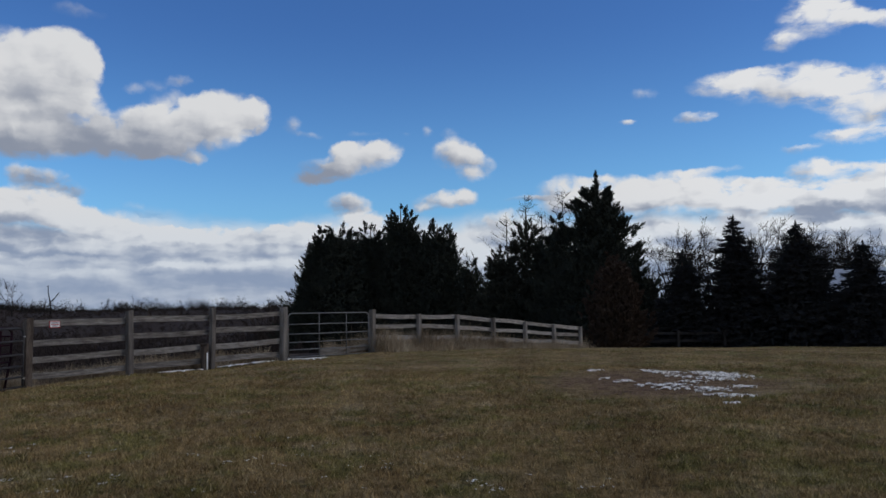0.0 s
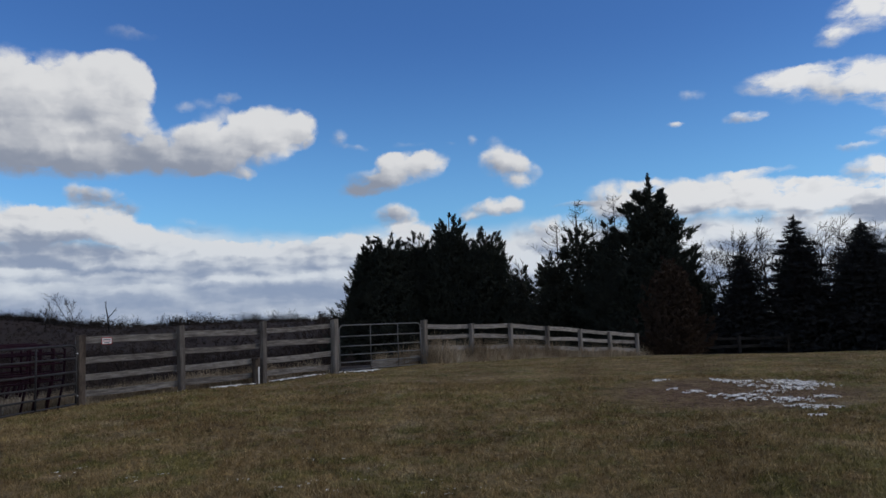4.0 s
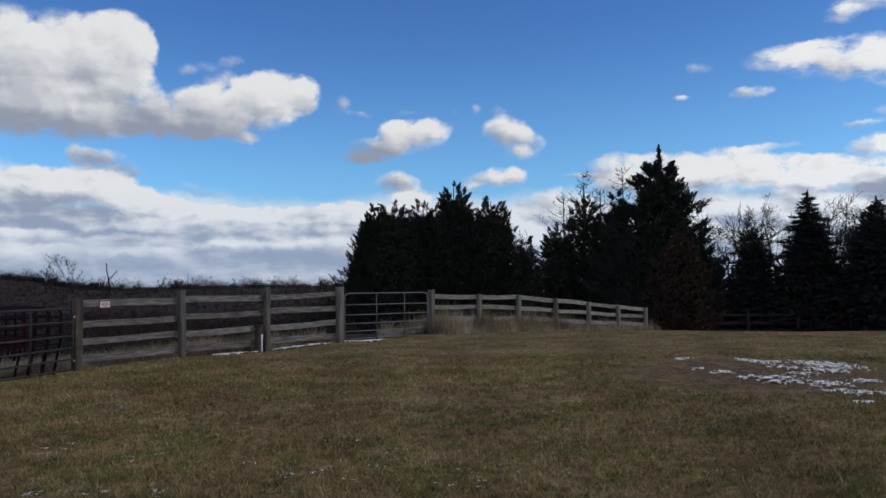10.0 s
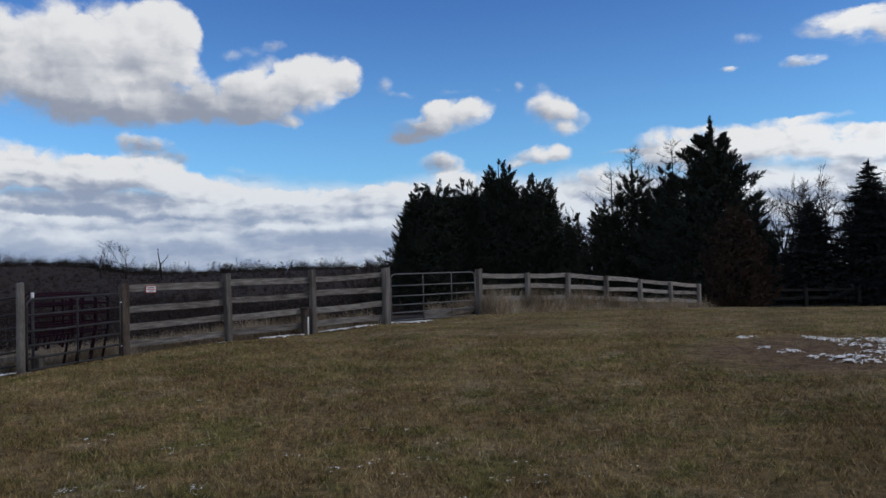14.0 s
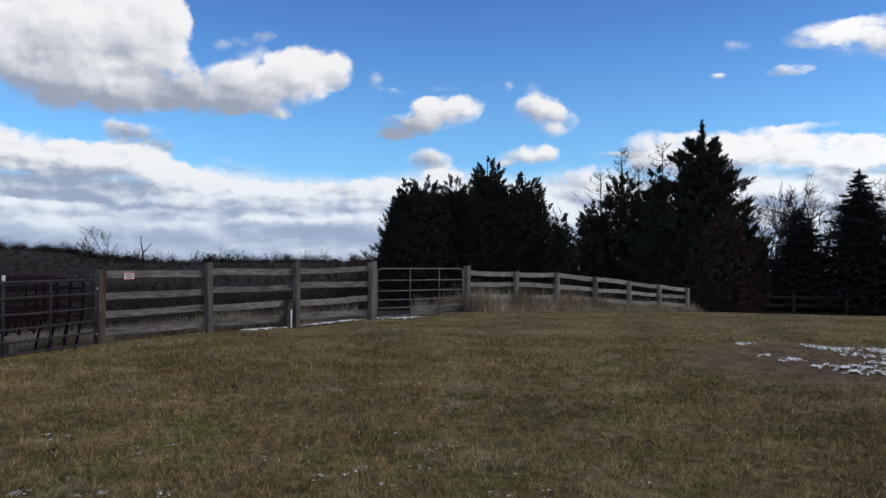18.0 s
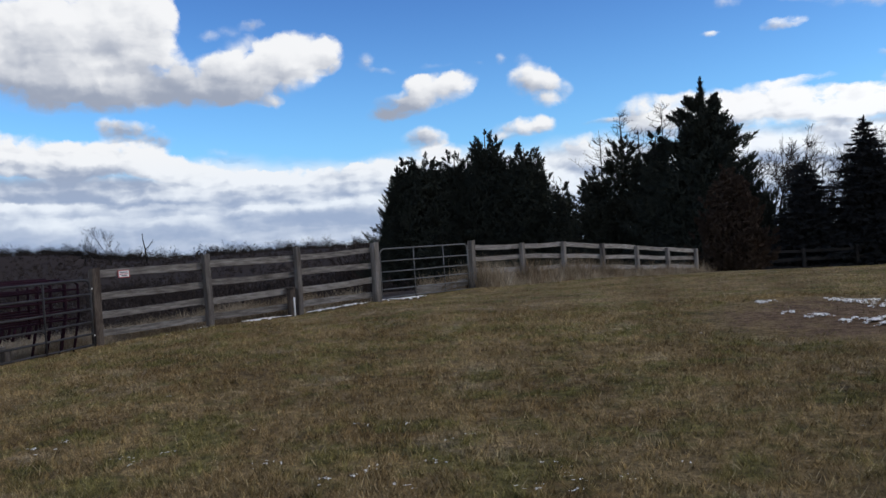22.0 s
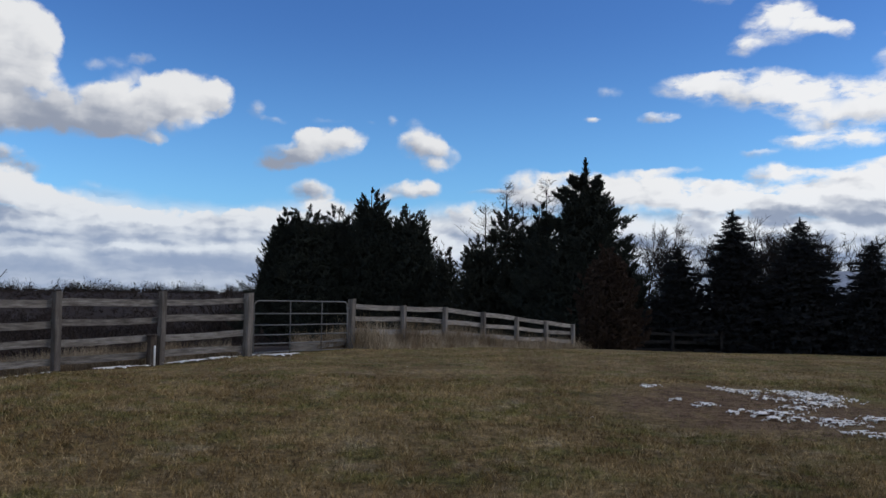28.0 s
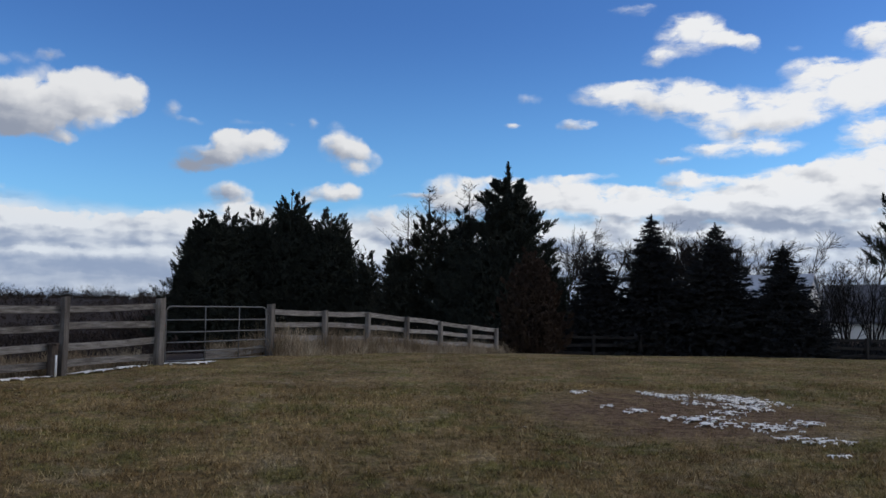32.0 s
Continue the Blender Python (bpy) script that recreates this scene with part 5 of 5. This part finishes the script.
snow_patch("snow_patch", "broken patch of old snow melting on bare soil", [
    (4.18, 15.94, 0.24, 0.60, 15), (4.52, 15.97, 0.18, 0.24, 18), (4.37, 15.08, 0.30, 0.30, 9), (5.31, 15.75, 0.62, 0.85, 14), (4.91, 14.78, 0.40, 0.45, 14), (4.36, 14.22, 0.28, 0.22, 2), (3.73, 13.80, 0.54, 0.30, -9), (3.72, 13.39, 0.30, 0.26, -12),
    (3.20, 14.46, 0.25, 0.20, -7), (2.88, 14.94, 0.14, 0.18, -8), (3.00, 16.34, 0.22, 0.20, -8), (4.87, 13.31, 0.27, 0.30, -3), (4.07, 12.40, 0.22, 0.18, -16), (4.32, 12.10, 0.28, 0.24, -17), (4.02, 11.43, 0.20, 0.10, -15), (4.20, 13.07, 0.36, 0.40, -12)], 3, 0.50, 0.016, 0.026, (6.5, 12.0), 0.008)
snow_patch("snow_strip", "thin strip of snow lying along the fence foot", [(-9.0, 21.5, 0.95, 0.50, -27), (-6.95, 21.4, 0.8, 0.24, 54), (-8.06, 19.72, 0.66, 0.17, 54), (-5.62, 23.2, 1.15, 0.30, 54), (-4.0, 25.1, 0.85, 0.30, 46), (-10.7, 15.55, 1.0, 0.55, 10), (-11.6, 16.2, 0.9, 0.5, 30)], 5, 0.05)
rng = random.Random(31)
flecks = []
for cx, cy in ((-3.43, 7.27), (-3.95, 7.18), (-2.84, 7.18), (-1.98, 7.62), (-1.53, 7.81), (-0.58, 7.81), (-0.83, 7.46), (-0.29, 7.58), (-3.51, 8.57), (-2.53, 8.19), (-1.3, 8.61), (-1.96, 9.26), (-4.66, 9.09), (-3.19, 6.78), (-1.8, 6.46), (1.07, 6.77), (0.28, 6.79)):
    flecks += [(cx + rng.gauss(0, 0.16), cy + rng.gauss(0, 0.12), rng.uniform(0.05, 0.20), rng.uniform(0.03, 0.10), rng.uniform(-30, 30)) for _ in range(3)]
flecks += [(rng.uniform(-5.5, 2.5), rng.uniform(4.6, 10.0), rng.uniform(0.03, 0.07), rng.uniform(0.02, 0.03), rng.uniform(-40, 40)) for _ in range(45)]
flecks += [(rng.uniform(-6.5, 3.0), rng.uniform(10, 22), rng.uniform(0.05, 0.10), rng.uniform(0.03, 0.05), 0) for _ in range(10)]
snow_patch("snow_flecks", "small flecks of old snow caught in the grass", flecks, 7, 0.72, 0.011, 0.010, (22.0, 34.0), 0.004)

# ---- grass ----
def blades(name, label, x, y, length, width, lean, seed, mat, category):
    rng = np.random.default_rng(seed)
    n = len(x)
    z = ground_z(x, y) - 0.005
    an = rng.uniform(0, 2 * np.pi, n)
    side = np.stack([np.cos(an), np.sin(an), 0 * an], 1) * width[:, None]
    an2 = rng.uniform(0, 2 * np.pi, n)
    tip = np.stack([np.cos(an2) * lean, np.sin(an2) * lean, np.sqrt(np.clip(1 - lean ** 2, 0.05, 1))], 1) * length[:, None]
    b = np.stack([x, y, z], 1)
    v = np.stack([b - side, b + side, b + tip], 1).reshape(-1, 3)
    return tagged(mesh_object(name, v, np.arange(3 * n).reshape(-1, 3), mat), label, category, kind="stuff")


rng = np.random.default_rng(8)
n = 460000
yy = 4.2 + 25 * rng.uniform(0, 1, n) ** 1.8
xx = rng.uniform(-0.62, 0.72, n) * (yy + 2.5)
wide = 90000
xx = np.concatenate([xx, rng.normal(0, 9, wide)])
yy = np.concatenate([yy, rng.normal(2, 7, wide)])
# thinning out over the lawn already walked
back = np.random.default_rng(91)
xx = np.concatenate([xx, back.normal(0, 4.2, 120000)])
yy = np.concatenate([yy, 4.6 - back.exponential(2.6, 120000)])
ok = xx - (-9.28 + (yy - 18.23) * 0.71) > 0.0
ok |= yy < 15.5
ok &= xx > -11
xx, yy = xx[ok], yy[ok]
patch = 0.5 + 0.5 * np.sin(xx * 1.7 + 2 * np.sin(yy * 0.9)) * np.sin(yy * 1.3 + xx * 0.4)
bare = ((xx - 4.1) / 2.6) ** 2 + ((yy - 14.5) / 2.6) ** 2 < rng.uniform(0.4, 1.2, len(xx))
keep = ~bare | (rng.uniform(0, 1, len(xx)) < 0.15)
xx, yy, patch = xx[keep], yy[keep], patch[keep]
m = len(xx)
dist = np.hypot(xx, yy - 2)
blades("lawn_grass", "short winter lawn grass, olive mixed with dead straw", xx, yy, rng.uniform(0.020, 0.050, m) * (0.75 + 0.5 * patch), 0.0026 + 0.00028 * dist, rng.uniform(0.45, 0.98, m), 9, lawn_blade, "grass")

# coarser tufts standing out of the lawn
n = 25000
cy = 4.2 + 14 * rng.uniform(0, 1, n) ** 1.5
cx = rng.uniform(-0.62, 0.72, n) * (cy + 2.5)
cx = np.concatenate([cx, back.normal(0, 4.2, 5000)])
cy = np.concatenate([cy, 4.4 - back.exponential(2.2, 5000)])
ok = (((cx - 4.2) / 2.6) ** 2 + ((cy - 14.6) / 2.6) ** 2 > 1) & ((cx + 9.0 > 0.71 * (cy - 18.0)) | (cy < 15))
cx, cy = np.repeat(cx[ok], 11), np.repeat(cy[ok], 11)
n = len(cx)
blades("lawn_tufts", "coarse tufts of dull green and straw grass in the lawn", cx + rng.normal(0, 0.028, n), cy + rng.normal(0, 0.028, n), rng.uniform(0.035, 0.100, n), 0.0028 + 0.0002 * np.abs(cy), rng.uniform(0.35, 0.95, n), 10, lawn_blade, "grass")

# tall dry grass at the fence feet and in the field
n = 36000
k = rng.integers(0, 6, n)
t = rng.uniform(0, 1, n)
ra = np.array([[p.x, p.y] for p in RUN])
base = ra[k] * (1 - t)[:, None] + ra[k + 1] * t[:, None]
off = rng.normal(0.06, 0.42, n)
clump = 0.25 + 0.80 * np.abs(np.sin(base[:, 0] * 2.3) * np.sin(base[:, 1] * 1.9 + off * 3))
xx, yy = base[:, 0] - 0.79 * off, base[:, 1] + 0.61 * off
blades("tall_grass", "tall dry straw grass along the fence foot", xx, yy, rng.uniform(0.20, 0.95, n) * clump ** 1.5 * np.where(k < 3, 1.25, 0.95), np.full(n, 0.009), rng.uniform(0.1, 0.8, n), 12, straw, "grass")
n = 50000
t = rng.uniform(-0.3, 1.0, n)
off = rng.uniform(0.15, 1, n) ** 1.6 * 16 + 0.1
xx = -9.28 + 4.47 * t - 0.81 * off
yy = 18.23 + 6.31 * t + 0.58 * off
blades("field_grass", "tall brown dead grass in the field behind the fence", xx, yy, rng.uniform(0.2, 0.6, n) * np.clip(1.25 - 1.1 * t, 0.3, 1.0), 0.007 + 0.0006 * off, rng.uniform(0.1, 0.8, n), 13, dead_grass, "grass")

n = 5000
t = rng.uniform(0.62, 1.05, n)
off = rng.uniform(0.15, 0.9, n)
xx, yy = GL.x + 2.45 * t - 0.72 * off, GL.y + 2.55 * t + 0.69 * off
clump = 0.3 + 0.7 * np.abs(np.sin(xx * 2.9 + 0.5) * np.sin(yy * 2.3 + xx))
blades("gate_reeds", "pale tufts of tall dead grass behind the farm gate", xx, yy, rng.uniform(0.25, 0.85, n) * clump, np.full(n, 0.007), rng.uniform(0.15, 0.75, n), 14, straw, "grass")
# low plank behind the gate
low_plank = empty("plank", 0, 0, 0, "weathered grey plank fixed low behind the farm gate", "board")
p, q = GL.lerp(GR, 0.42), GL.lerp(GR, 0.97)
off = Vector((-gd.y, gd.x, 0)) * 0.14
part("board", beam(Vector((p.x, p.y, gz(p.x, p.y) + 0.16)) + off, Vector((q.x, q.y, gz(q.x, q.y) + 0.20)) + off, 0.03, 0.2, 0.004, 6, 0.008, Vector((0, 0, 1)), 77), wood_grey, low_plank)
part("stake", beam(Vector((p.x, p.y, gz(p.x, p.y) - 0.25)) + off * 1.25, Vector((p.x, p.y, gz(p.x, p.y) + 0.27)) + off * 1.25, 0.05, 0.05, 0.005, 2, 0.002, gd, 78), post_wood, low_plank)
part("stake", beam(Vector((q.x, q.y, gz(q.x, q.y) - 0.25)) + off * 1.25, Vector((q.x, q.y, gz(q.x, q.y) + 0.30)) + off * 1.25, 0.05, 0.05, 0.005, 2, 0.002, gd, 79), post_wood, low_plank)

n = 20000
t = 1.1 * rng.uniform(0, 1, n) ** 1.4 - 0.1
off = rng.uniform(0.25, 3.4, n)
xx, yy = -9.28 + 4.47 * t - 0.81 * off, 18.23 + 6.31 * t + 0.58 * off
clump = np.abs(np.sin(xx * 2.1 + 0.7) * np.sin(yy * 1.9 - xx)) ** 1.5
blades("field_tufts", "pale clumps of dead grass close behind the fence", xx, yy, rng.uniform(0.20, 0.62, n) * np.sqrt(clump) + 0.06, np.full(n, 0.009), rng.uniform(0.2, 0.85, n), 15, straw, "grass")
